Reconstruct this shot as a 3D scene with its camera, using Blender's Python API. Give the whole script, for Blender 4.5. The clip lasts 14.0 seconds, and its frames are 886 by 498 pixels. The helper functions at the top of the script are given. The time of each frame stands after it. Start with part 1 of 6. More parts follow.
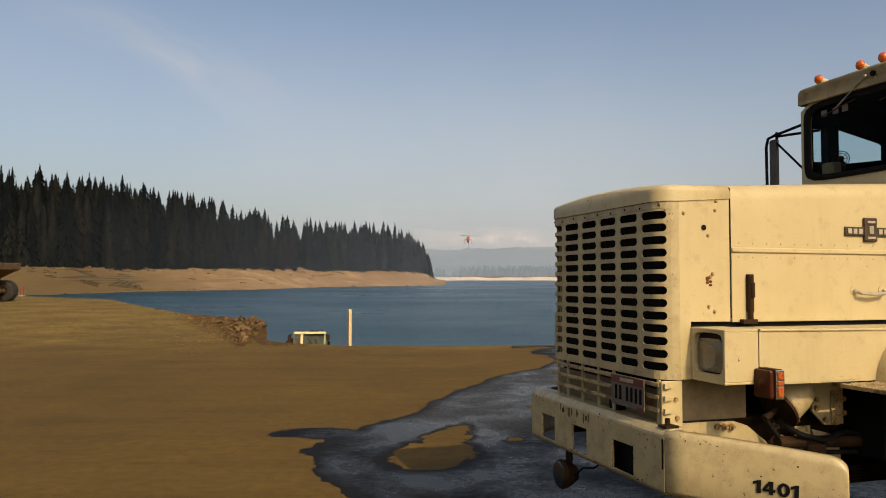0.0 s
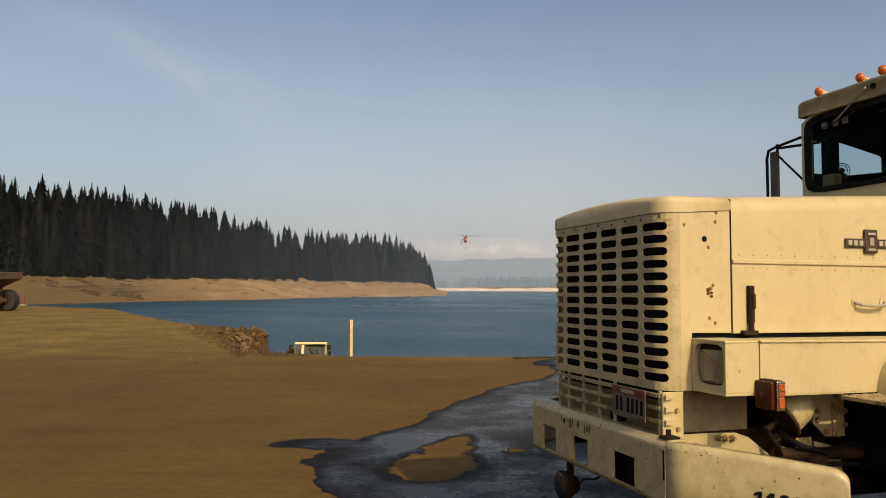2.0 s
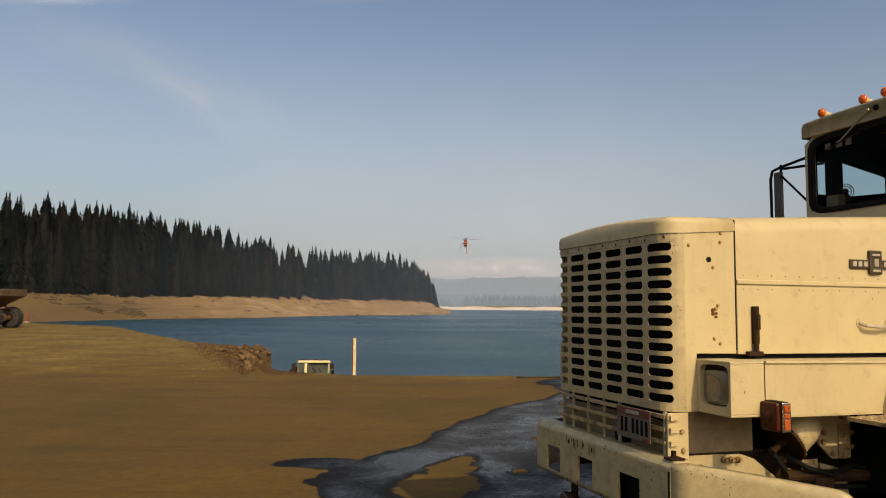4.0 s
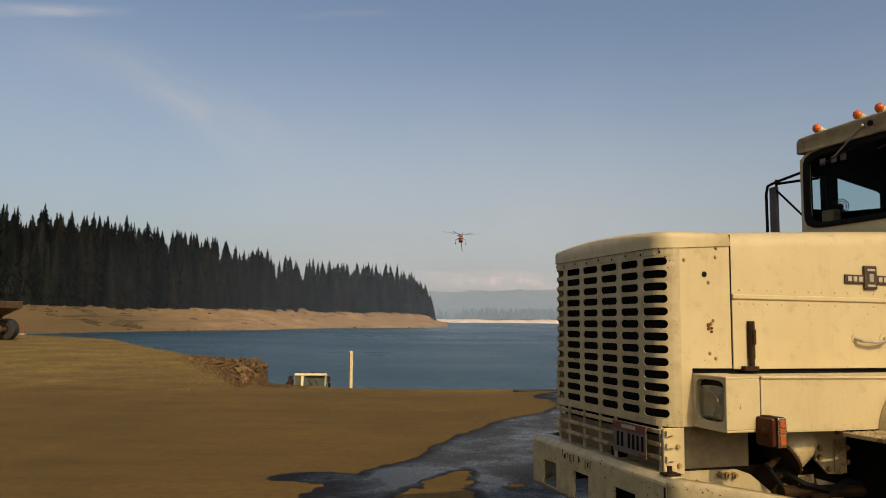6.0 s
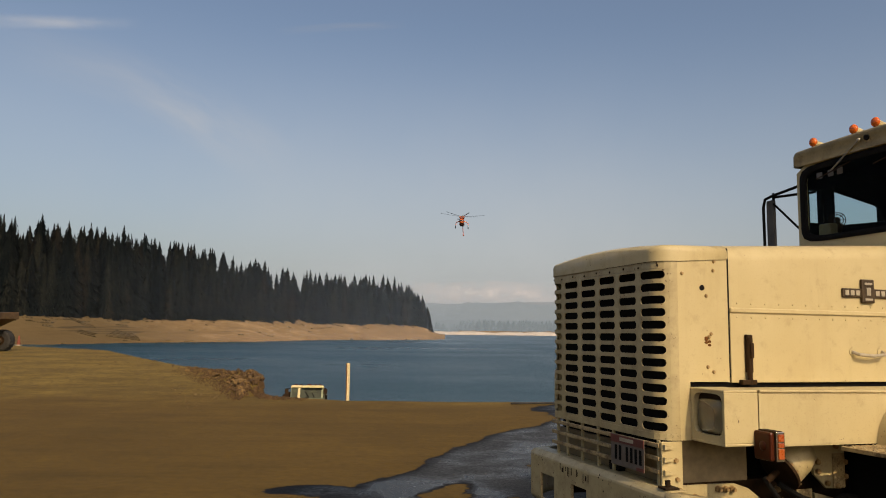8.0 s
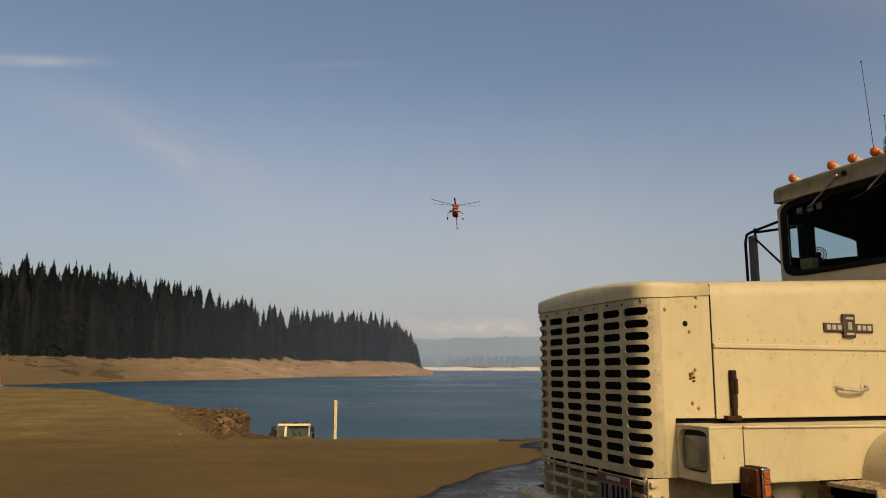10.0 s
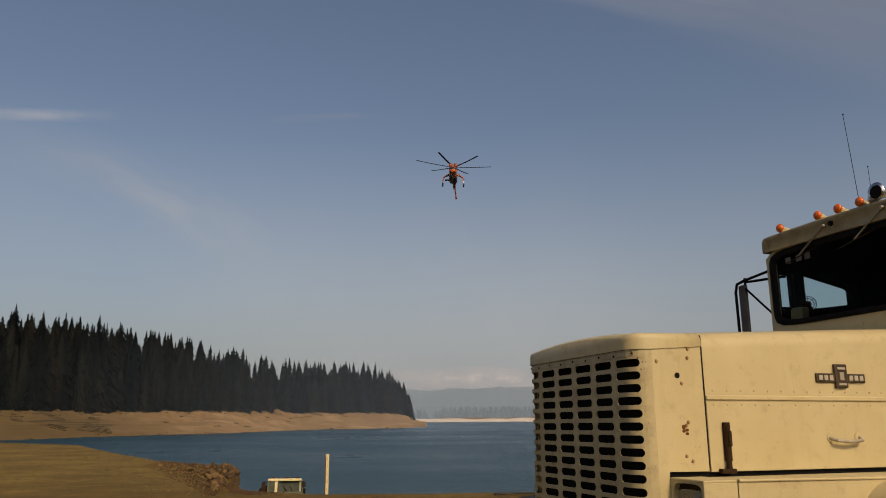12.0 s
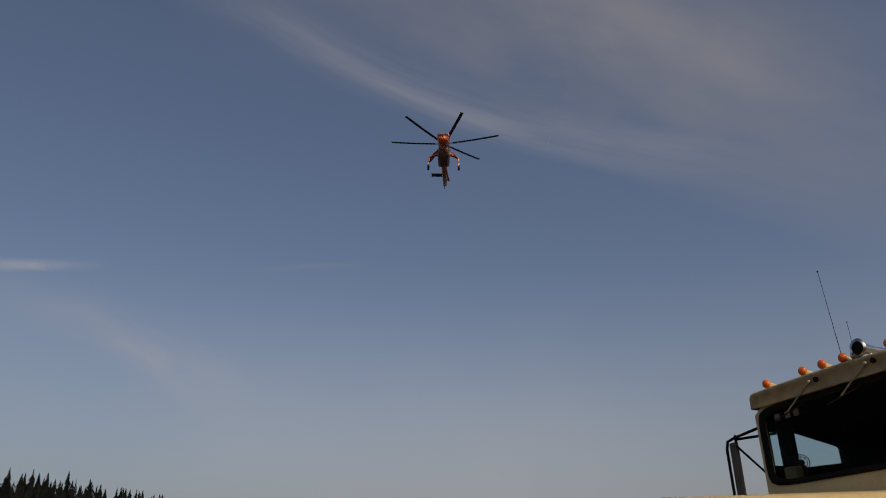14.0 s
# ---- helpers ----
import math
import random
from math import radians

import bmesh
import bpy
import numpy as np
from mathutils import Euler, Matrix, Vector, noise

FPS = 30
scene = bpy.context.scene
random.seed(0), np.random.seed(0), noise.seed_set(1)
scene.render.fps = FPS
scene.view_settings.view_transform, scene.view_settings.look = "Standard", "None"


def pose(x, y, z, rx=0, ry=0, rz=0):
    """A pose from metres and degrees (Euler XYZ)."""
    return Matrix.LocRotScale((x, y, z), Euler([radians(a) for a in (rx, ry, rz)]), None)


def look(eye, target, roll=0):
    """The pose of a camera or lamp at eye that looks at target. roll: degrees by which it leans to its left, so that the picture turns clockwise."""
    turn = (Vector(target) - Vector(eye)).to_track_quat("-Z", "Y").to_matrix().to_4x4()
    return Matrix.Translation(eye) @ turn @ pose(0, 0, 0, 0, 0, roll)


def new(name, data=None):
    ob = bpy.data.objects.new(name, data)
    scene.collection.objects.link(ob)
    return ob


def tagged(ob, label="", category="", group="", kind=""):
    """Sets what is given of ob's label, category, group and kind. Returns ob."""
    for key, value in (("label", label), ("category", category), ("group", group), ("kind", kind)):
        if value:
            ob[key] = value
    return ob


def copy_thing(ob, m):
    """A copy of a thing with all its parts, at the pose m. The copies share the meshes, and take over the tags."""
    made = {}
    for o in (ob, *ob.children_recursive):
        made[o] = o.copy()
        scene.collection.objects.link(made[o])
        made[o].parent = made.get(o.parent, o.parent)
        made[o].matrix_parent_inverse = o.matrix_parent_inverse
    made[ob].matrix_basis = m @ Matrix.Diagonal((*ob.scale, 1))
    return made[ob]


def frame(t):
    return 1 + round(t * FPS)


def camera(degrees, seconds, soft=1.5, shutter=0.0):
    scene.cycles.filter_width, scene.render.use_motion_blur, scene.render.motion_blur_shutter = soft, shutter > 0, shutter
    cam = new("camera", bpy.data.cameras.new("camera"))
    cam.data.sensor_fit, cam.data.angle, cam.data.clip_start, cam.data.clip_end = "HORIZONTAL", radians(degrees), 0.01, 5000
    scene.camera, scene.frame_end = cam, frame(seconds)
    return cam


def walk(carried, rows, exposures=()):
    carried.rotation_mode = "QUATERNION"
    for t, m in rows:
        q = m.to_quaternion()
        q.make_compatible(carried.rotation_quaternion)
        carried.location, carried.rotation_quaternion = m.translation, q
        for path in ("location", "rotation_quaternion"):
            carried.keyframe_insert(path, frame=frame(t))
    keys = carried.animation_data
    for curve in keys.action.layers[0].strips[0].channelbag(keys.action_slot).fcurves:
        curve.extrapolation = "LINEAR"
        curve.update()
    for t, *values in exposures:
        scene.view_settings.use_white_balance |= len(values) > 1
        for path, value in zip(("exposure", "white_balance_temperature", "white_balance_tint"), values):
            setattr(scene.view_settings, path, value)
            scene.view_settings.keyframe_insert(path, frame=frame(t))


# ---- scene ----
cam = camera(60.24, 14.0, soft=1.0)
PATH = [
    (0.0, pose(-0.000, 0.000, 1.600, 92.08, 0.00, -0.00)),
    (0.5, pose(0.001, 0.002, 1.601, 92.08, 0.08, 0.06)),
    (1.0, pose(0.001, -0.002, 1.603, 92.29, 0.00, 0.20)),
    (1.5, pose(0.004, -0.004, 1.602, 92.56, -0.05, 0.07)),
    (2.0, pose(-0.000, -0.013, 1.599, 92.88, -0.16, 0.10)),
    (2.5, pose(-0.004, -0.017, 1.606, 93.01, -0.02, 0.30)),
    (3.0, pose(-0.008, -0.019, 1.602, 93.29, -0.33, 0.36)),
    (5.5, pose(-0.002, -0.038, 1.610, 95.28, -0.39, 0.34)),
    (6.0, pose(-0.000, -0.033, 1.611, 95.22, -0.49, 0.15)),
    (6.5, pose(0.003, -0.039, 1.610, 95.38, -0.56, 0.39)),
    (7.0, pose(-0.001, -0.033, 1.611, 95.67, -0.65, 0.25)),
    (7.5, pose(-0.004, -0.036, 1.615, 95.86, -0.62, -0.05)),
    (8.0, pose(-0.003, -0.036, 1.614, 96.12, -0.64, -0.05)),
    (10.5, pose(0.018, -0.057, 1.628, 99.44, -0.05, -1.01)),
    (11.0, pose(0.020, -0.062, 1.626, 100.07, -0.06, -0.98)),
    (11.5, pose(0.023, -0.062, 1.632, 101.04, 0.00, -1.27)),
    (12.0, pose(0.024, -0.063, 1.640, 102.49, 0.34, -1.39)),
    (12.5, pose(0.025, -0.065, 1.653, 104.14, 0.50, -1.49)),
    (13.0, pose(0.028, -0.065, 1.665, 106.17, 0.38, -1.79)),
    (13.5, pose(0.028, -0.077, 1.684, 109.71, 0.48, -2.06)),
    (14.0, pose(0.028, -0.087, 1.690, 113.60, 0.83, -2.40)),
]
walk(cam, PATH, exposures=[(0.0, 0.10, 6800, 12), (3.0, 0.09, 6800, 12), (5.5, -0.06, 6780, 12), (8.0, -0.07, 6780, 12), (10.5, -0.20, 6800, 13), (11.0, -0.31, 6800, 13), (12.5, -0.49, 6740, 14), (14.0, -0.67, 6540, 16)])

# ---- light ----
SUN_AZ, SUN_EL = 154.0, 37.5
world = bpy.data.worlds.new("sky")
scene.world = world
world.use_nodes = True
wn = world.node_tree
sky = wn.nodes.new("ShaderNodeTexSky")
sky.sky_type, sky.sun_disc = "NISHITA", False
sky.sun_elevation, sky.sun_rotation = radians(SUN_EL), radians(SUN_AZ)
sky.air_density, sky.dust_density, sky.ozone_density = 1.0, 4.2, 0.7
wn.nodes["Background"].inputs["Strength"].default_value = 0.125
wn.links.new(sky.outputs[0], wn.nodes["Background"].inputs[0])
sun = new("sun", bpy.data.lights.new("sun", "SUN"))
sun.data.energy, sun.data.angle, sun.data.color = 3.3, radians(0.6), (1.0, 0.79, 0.50)
to_sun = Vector((math.sin(radians(SUN_AZ)) * math.cos(radians(SUN_EL)), math.cos(radians(SUN_AZ)) * math.cos(radians(SUN_EL)), math.sin(radians(SUN_EL))))
sun.matrix_world = look(to_sun * 50, (0, 0, 0))


# ---- materials ----
def material(name, rough=0.6, metal=0.0):
    m = bpy.data.materials.new(name)
    m.use_nodes = True
    b = m.node_tree.nodes["Principled BSDF"]
    b.inputs["Roughness"].default_value, b.inputs["Metallic"].default_value = rough, metal
    return m, m.node_tree, b


def node(nt, kind, **values):
    n = nt.nodes.new("ShaderNode" + kind)
    for k, v in values.items():
        if k in n.inputs:
            n.inputs[k].default_value = v
    return n


def coords(nt, local=True):
    if local:
        return nt.nodes.new("ShaderNodeTexCoord").outputs["Object"]
    return nt.nodes.new("ShaderNodeNewGeometry").outputs["Position"]


def noise_out(nt, vec, scale, detail=5.0, rough=0.6):
    n = node(nt, "TexNoise", Scale=scale, Detail=detail, Roughness=rough)
    nt.links.new(vec, n.inputs["Vector"])
    return n.outputs["Fac"]


def ramp(nt, fac, stops):
    r = nt.nodes.new("ShaderNodeValToRGB")
    while len(r.color_ramp.elements) < len(stops):
        r.color_ramp.elements.new(0.5)
    for e, (p, c) in zip(r.color_ramp.elements, stops):
        e.position = p
        e.color = (*c, 1) if isinstance(c, tuple) else (c, c, c, 1)
    nt.links.new(fac, r.inputs[0])
    return r.outputs[0]


def mix(nt, fac, a, b, mode="MIX"):
    n = nt.nodes.new("ShaderNodeMix")
    n.data_type, n.blend_type = "RGBA", mode
    for i, v in ((0, fac), (6, a), (7, b)):
        if isinstance(v, (int, float)):
            n.inputs[i].default_value = v if i == 0 else (v, v, v, 1)
        elif isinstance(v, tuple):
            n.inputs[i].default_value = (*v, 1)
        else:
            nt.links.new(v, n.inputs[i])
    return n.outputs[2]


def calc(nt, op, a, b=0.0):
    n = nt.nodes.new("ShaderNodeMath")
    n.operation = op
    for i, v in ((0, a), (1, b)):
        if isinstance(v, (int, float)):
            n.inputs[i].default_value = v
        else:
            nt.links.new(v, n.inputs[i])
    return n.outputs[0]


def bump(nt, b, height, strength, distance):
    n = node(nt, "Bump", Strength=strength, Distance=distance)
    nt.links.new(height, n.inputs["Height"])
    nt.links.new(n.outputs[0], b.inputs["Normal"])


def plain(name, a, b2, rough, scale=8.0, metal=0.0, bumps=0.0, local=True):
    """A surface whose colour wanders between two tones at two scales."""
    m, nt, b = material(name, rough, metal)
    v = coords(nt, local)
    n1, n2 = noise_out(nt, v, scale), noise_out(nt, v, scale * 9, 3.0)
    f = calc(nt, "ADD", calc(nt, "MULTIPLY", n1, 0.65), calc(nt, "MULTIPLY", n2, 0.35))
    nt.links.new(ramp(nt, f, [(0.35, a), (0.65, b2)]), b.inputs["Base Color"])
    nt.links.new(ramp(nt, n2, [(0.3, max(rough - 0.1, 0.02)), (0.7, min(rough + 0.12, 1))]), b.inputs["Roughness"])
    if bumps:
        bump(nt, b, n2, 0.5, bumps)
    return m


def ellipse(nt, vec, cx, cy, rx, ry, turn=0.0):
    """1 in the centre of an ellipse on the ground, 0 on its rim, below 0 outside."""
    mp = nt.nodes.new("ShaderNodeMapping")
    mp.vector_type = "TEXTURE"
    mp.inputs["Location"].default_value = (cx, cy, 0)
    mp.inputs["Rotation"].default_value = (0, 0, radians(turn))
    mp.inputs["Scale"].default_value = (rx, ry, 1e6)
    nt.links.new(vec, mp.inputs["Vector"])
    ln = nt.nodes.new("ShaderNodeVectorMath")
    ln.operation = "LENGTH"
    nt.links.new(mp.outputs[0], ln.inputs[0])
    return calc(nt, "SUBTRACT", 1.0, ln.outputs["Value"])


TERRACE = (-154, 350, 30, 9, 70)  # stepped strata in the far bank


def ground_material():
    m, nt, b = material("dusty_ground", 0.9)
    v = coords(nt, False)
    big, mid, fine, grit = noise_out(nt, v, 0.30, 5, 0.65), noise_out(nt, v, 0.9, 6), noise_out(nt, v, 9, 5), noise_out(nt, v, 70, 3)
    # tyre tracks: noise drawn out along the drive
    mp = nt.nodes.new("ShaderNodeMapping")
    mp.inputs["Rotation"].default_value = (0, 0, radians(14))
    mp.inputs["Scale"].default_value = (0.10, 1.6, 1)
    nt.links.new(v, mp.inputs["Vector"])
    track = noise_out(nt, mp.outputs[0], 1.4, 5)
    dirt = ramp(nt, mid, [(0.3, (0.094, 0.057, 0.0112)), (0.7, (0.139, 0.085, 0.0168))])
    dirt = mix(nt, ramp(nt, track, [(0.42, 0.0), (0.62, 0.38)]), dirt, (0.142, 0.092, 0.0225))
    dirt = mix(nt, ramp(nt, track, [(0.32, 0.4), (0.46, 0.0)]), dirt, (0.066, 0.040, 0.0095))
    # dry lighter gravel beyond the drive, on the way to the rock edge
    strata = nt.nodes.new("ShaderNodeSeparateXYZ")
    nt.links.new(v, strata.inputs[0])
    blot, stony = noise_out(nt, v, 0.45, 7, 0.72), noise_out(nt, v, 3.5, 6, 0.75)
    gv = ramp(nt, calc(nt, "ADD", calc(nt, "DIVIDE", strata.outputs["Y"], 100.0), calc(nt, "MULTIPLY", blot, 0.09)), [(0.205, 0.0), (0.262, 0.95)])
    dirt = mix(nt, gv, dirt, ramp(nt, blot, [(0.35, (0.165, 0.110, 0.0225)), (0.68, (0.275, 0.190, 0.047))]))
    dirt = mix(nt, calc(nt, "MULTIPLY", gv, ramp(nt, stony, [(0.36, 0.75), (0.50, 0.0)])), dirt, (0.060, 0.036, 0.010))
    dirt = mix(nt, calc(nt, "MULTIPLY", gv, ramp(nt, stony, [(0.58, 0.0), (0.70, 0.6)])), dirt, (0.27, 0.19, 0.07))
    dirt = mix(nt, ramp(nt, grit, [(0.36, 0.5), (0.5, 0.0)]), dirt, (0.034, 0.022, 0.008))
    dirt = mix(nt, ramp(nt, grit, [(0.60, 0.0), (0.72, 0.5)]), dirt, (0.175, 0.115, 0.040))
    dirt = mix(nt, ramp(nt, big, [(0.42, 0.0), (0.65, 0.45)]), dirt, (0.062, 0.041, 0.0105))
    dirt = mix(nt, ramp(nt, fine, [(0.35, 0.35), (0.6, 0.0)]), dirt, (0.038, 0.025, 0.010))
    grain = noise_out(nt, v, 0.22, 8, 0.75)
    sand = ramp(nt, grain, [(0.36, (0.150, 0.095, 0.041)), (0.64, (0.265, 0.176, 0.086))])
    lines = nt.nodes.new("ShaderNodeMapping")
    lines.inputs["Scale"].default_value = (0.02, 0.02, 1.1)
    nt.links.new(v, lines.inputs["Vector"])
    lay = noise_out(nt, lines.outputs[0], 1.0, 6, 0.7)
    patch = calc(nt, "MAXIMUM", calc(nt, "MULTIPLY", ramp(nt, noise_out(nt, v, 0.016, 4), [(0.50, 0.0), (0.64, 0.35)]), 1.0), ramp(nt, calc(nt, "ADD", ellipse(nt, v, *TERRACE), calc(nt, "MULTIPLY", grain, 0.5)), [(0.25, 0.0), (0.42, 1.0)]))
    terr = calc(nt, "MULTIPLY", ramp(nt, lay, [(0.47, 1.0), (0.52, 0.0)]), patch)
    sand = mix(nt, ramp(nt, noise_out(nt, v, 0.05, 6, 0.7), [(0.52, 0.0), (0.68, 0.7)]), sand, (0.36, 0.25, 0.14))
    stubble = ramp(nt, calc(nt, "ADD", ellipse(nt, v, -215, 300, 125, 130, 0), calc(nt, "MULTIPLY", grain, 0.5)), [(0.1, 0.0), (0.6, 0.85)])
    sand = mix(nt, stubble, sand, (0.100, 0.070, 0.030))
    sand = mix(nt, terr, sand, (0.050, 0.036, 0.017))
    far = nt.nodes.new("ShaderNodeVectorMath")
    far.operation = "LENGTH"
    nt.links.new(v, far.inputs[0])
    fw = ramp(nt, calc(nt, "DIVIDE", far.outputs["Value"], 200.0), [(0.45, 0.0), (0.75, 1.0)])
    col = mix(nt, fw, dirt, sand)
    # water spilt over the drive: everything to the right of a ragged rim line, with one arm and a dry island
    def jitter(vec, scale, reach, detail):
        n = node(nt, "TexNoise", Scale=scale, Detail=detail, Roughness=0.65)
        nt.links.new(v, n.inputs["Vector"])
        mid_v, out = nt.nodes.new("ShaderNodeVectorMath"), nt.nodes.new("ShaderNodeVectorMath")
        mid_v.operation, out.operation = "SUBTRACT", "MULTIPLY_ADD"
        nt.links.new(n.outputs["Color"], mid_v.inputs[0])
        mid_v.inputs[1].default_value = (0.5, 0.5, 0.5)
        nt.links.new(mid_v.outputs[0], out.inputs[0])
        out.inputs[1].default_value = (reach, reach, 0)
        nt.links.new(vec, out.inputs[2])
        return out.outputs[0]
    w = jitter(jitter(v, 1.6, 0.42, 4.0), 8.0, 0.16, 6.0)
    w_axes = nt.nodes.new("ShaderNodeSeparateXYZ")
    nt.links.new(w, w_axes.inputs[0])
    rim_line = [(5.0, -0.46), (5.6, -0.72), (6.4, -1.08), (7.15, -1.29), (7.6, -1.18), (8.2, -0.86), (8.6, -0.58), (9.2, -0.30), (10.2, -0.04), (11.4, 0.47), (12.4, 0.86), (13.4, 1.60), (14.5, 2.15)]
    rim_x = ramp(nt, calc(nt, "DIVIDE", calc(nt, "SUBTRACT", w_axes.outputs["Y"], 4.0), 12.0), [((y - 4.0) / 12.0, (x + 2.0) / 6.0) for y, x in rim_line])
    wet = calc(nt, "SUBTRACT", w_axes.outputs["X"], calc(nt, "SUBTRACT", calc(nt, "MULTIPLY", rim_x, 6.0), 2.0))
    wet = calc(nt, "MINIMUM", wet, calc(nt, "MULTIPLY", ellipse(nt, w, 2.0, 9.2, 4.2, 6.6), 2.0))
    for e in ((-1.27, 7.86, 0.56, 0.27, 2), (2.75, 16.7, 1.25, 0.62, 50)):
        wet = calc(nt, "MAXIMUM", wet, calc(nt, "MULTIPLY", ellipse(nt, w, *e), 0.5))
    wet_raw = wet
    dry = ellipse(nt, w, -0.10, 6.97, 0.39, 0.57, -8)
    for e in ((0.02, 7.62, 0.20, 0.70, -18), (0.69, 7.56, 0.085, 0.11, 0), (1.10, 9.43, 0.09, 0.07, 0)):
        dry = calc(nt, "MAXIMUM", dry, ellipse(nt, w, *e))
    wet = calc(nt, "MINIMUM", ramp(nt, wet, [(0.0, 0.0), (0.02, 1.0)]), ramp(nt, dry, [(0.0, 1.0), (0.05, 0.0)]))
    wet_raw = calc(nt, "MINIMUM", wet_raw, calc(nt, "MULTIPLY", dry, -0.6))
    # gravel neck painted paler for its sunlit glitter, the shaded water near the truck darker
    lit_neck = ramp(nt, calc(nt, "ADD", ellipse(nt, v, 0.95, 11.0, 1.5, 3.9, -17), calc(nt, "MULTIPLY", mid, 0.3)), [(0.1, 0.0), (0.5, 1.0)])
    wet_dark = mix(nt, ramp(nt, mid, [(0.35, 0.0), (0.65, 1.0)]), (0.0045, 0.0045, 0.005), (0.012, 0.011, 0.0105))
    stones = mix(nt, ramp(nt, noise_out(nt, v, 26, 5, 0.75), [(0.42, 0.0), (0.60, 1.0)]), (0.009, 0.0095, 0.0105), (0.078, 0.082, 0.086))
    rim = mix(nt, lit_neck, wet_dark, stones)
    edge = ramp(nt, wet_raw, [(0.03, 0.0), (0.22, 1.0)])
    rim = mix(nt, edge, (0.0075, 0.006, 0.005), rim)
    nt.links.new(mix(nt, wet, col, rim), b.inputs["Base Color"])
    pool = ramp(nt, calc(nt, "ADD", calc(nt, "MULTIPLY", noise_out(nt, v, 0.7, 3), 0.74), calc(nt, "MULTIPLY", noise_out(nt, v, 16, 4, 0.7), 0.26)), [(0.43, 0.18), (0.56, 0.6)])
    nt.links.new(mix(nt, wet, 0.93, mix(nt, edge, 0.6, pool)), b.inputs["Roughness"])
    nt.links.new(mix(nt, wet, 0.15, 0.05), b.inputs["Specular IOR Level"])
    h = calc(nt, "ADD", calc(nt, "MULTIPLY", fine, 0.6), calc(nt, "MULTIPLY", grit, 0.4))
    bp = node(nt, "Bump", Distance=0.02)
    nt.links.new(mix(nt, wet, 0.6, 0.35), bp.inputs["Strength"])
    nt.links.new(h, bp.inputs["Height"])
    nt.links.new(bp.outputs[0], b.inputs["Normal"])
    return m


def water_material():
    m, nt, b = material("lake_water", 0.12)
    v = coords(nt, False)
    mp = nt.nodes.new("ShaderNodeMapping")
    mp.inputs["Scale"].default_value = (0.6, 1.0, 1.0)
    nt.links.new(v, mp.inputs["Vector"])
    a, c = noise_out(nt, mp.outputs[0], 1.3, 5, 0.7), noise_out(nt, mp.outputs[0], 0.02, 4)
    nt.links.new(ramp(nt, c, [(0.35, (0.012, 0.041, 0.062)), (0.65, (0.019, 0.054, 0.080))]), b.inputs["Base Color"])
    nt.links.new(ramp(nt, c, [(0.35, 0.26), (0.65, 0.40)]), b.inputs["Roughness"])
    b.inputs["IOR"].default_value = 1.33
    b.inputs["Specular IOR Level"].default_value = 0.32
    bump(nt, b, a, 0.9, 0.42)
    return m


M_GROUND = ground_material()
M_WATER = water_material()
def needle_material():
    """Dark conifer green whose tone changes from tree to tree, some of them dry and brownish."""
    m, nt, b = material("fir_needles", 0.95)
    v = coords(nt, False)
    mp = nt.nodes.new("ShaderNodeMapping")
    mp.inputs["Scale"].default_value = (0.21, 0.21, 0.012)
    nt.links.new(v, mp.inputs["Vector"])
    tree, spray = noise_out(nt, mp.outputs[0], 1.0, 3, 0.7), noise_out(nt, v, 0.9, 4, 0.7)
    col = ramp(nt, tree, [(0.34, (0.0022, 0.0040, 0.0055)), (0.50, (0.0072, 0.0096, 0.0100)), (0.68, (0.0200, 0.0208, 0.0165))])
    col = mix(nt, ramp(nt, noise_out(nt, mp.outputs[0], 0.43, 2), [(0.60, 0.0), (0.70, 0.6)]), col, (0.026, 0.020, 0.014))
    col = mix(nt, ramp(nt, spray, [(0.40, 0.55), (0.58, 0.0)]), col, (0.0022, 0.0036, 0.0046))
    nt.links.new(col, b.inputs["Base Color"])
    b.inputs["Specular IOR Level"].default_value = 0.05
    return m


M_NEEDLE = needle_material()
M_BARK = plain("fir_bark", (0.05, 0.035, 0.025), (0.10, 0.075, 0.05), 0.9, 3.0)


# ---- helpers for meshes ----
def part(name, bm, mat, parent=None, label="", smooth=False):
    me = bpy.data.meshes.new(name)
    bm.to_mesh(me)
    bm.free()
    me.materials.append(mat)
    if smooth:
        for p in me.polygons:
            p.use_smooth = True
    ob = new(name, me)
    ob.parent = parent
    return tagged(ob, label) if label else ob


def raw(name, verts, faces, mat, parent=None, smooth=False):
    me = bpy.data.meshes.new(name)
    me.from_pydata([tuple(map(float, v)) for v in verts], [], [tuple(map(int, f)) for f in faces])
    me.materials.append(mat)
    if smooth:
        for p in me.polygons:
            p.use_smooth = True
    me.update()
    ob = new(name, me)
    ob.parent = parent
    return ob


# ---- ground ----
WATER_Z = -4.9
SHORE = [(-9.0, 60.0), (-2.0, 120.0), (-0.75, 235.0), (-0.58, 266.0), (-0.49, 283.0), (-0.36, 338.0), (-0.245, 385.0), (-0.136, 490.0), (-0.06, 522.0), (-0.012, 556.0), (0.004, 600.0), (0.0065, 1330.0), (0.5, 1330.0), (9.0, 1330.0)]
EDGE = [(-400.0, 30.0), (-120.0, 88.0), (-40.0, 68.0), (-23.5, 54.0), (-9.6, 30.0), (-6.2, 23.5), (-4.2, 18.8), (-2.3, 17.9), (30.0, 17.6), (400.0, 15.0)]


def shore_depth(u):
    return float(np.interp(u, [p[0] for p in SHORE], [p[1] for p in SHORE]))


def edge_depth(x):
    return float(np.interp(x, [p[0] for p in EDGE], [p[1] for p in EDGE]))


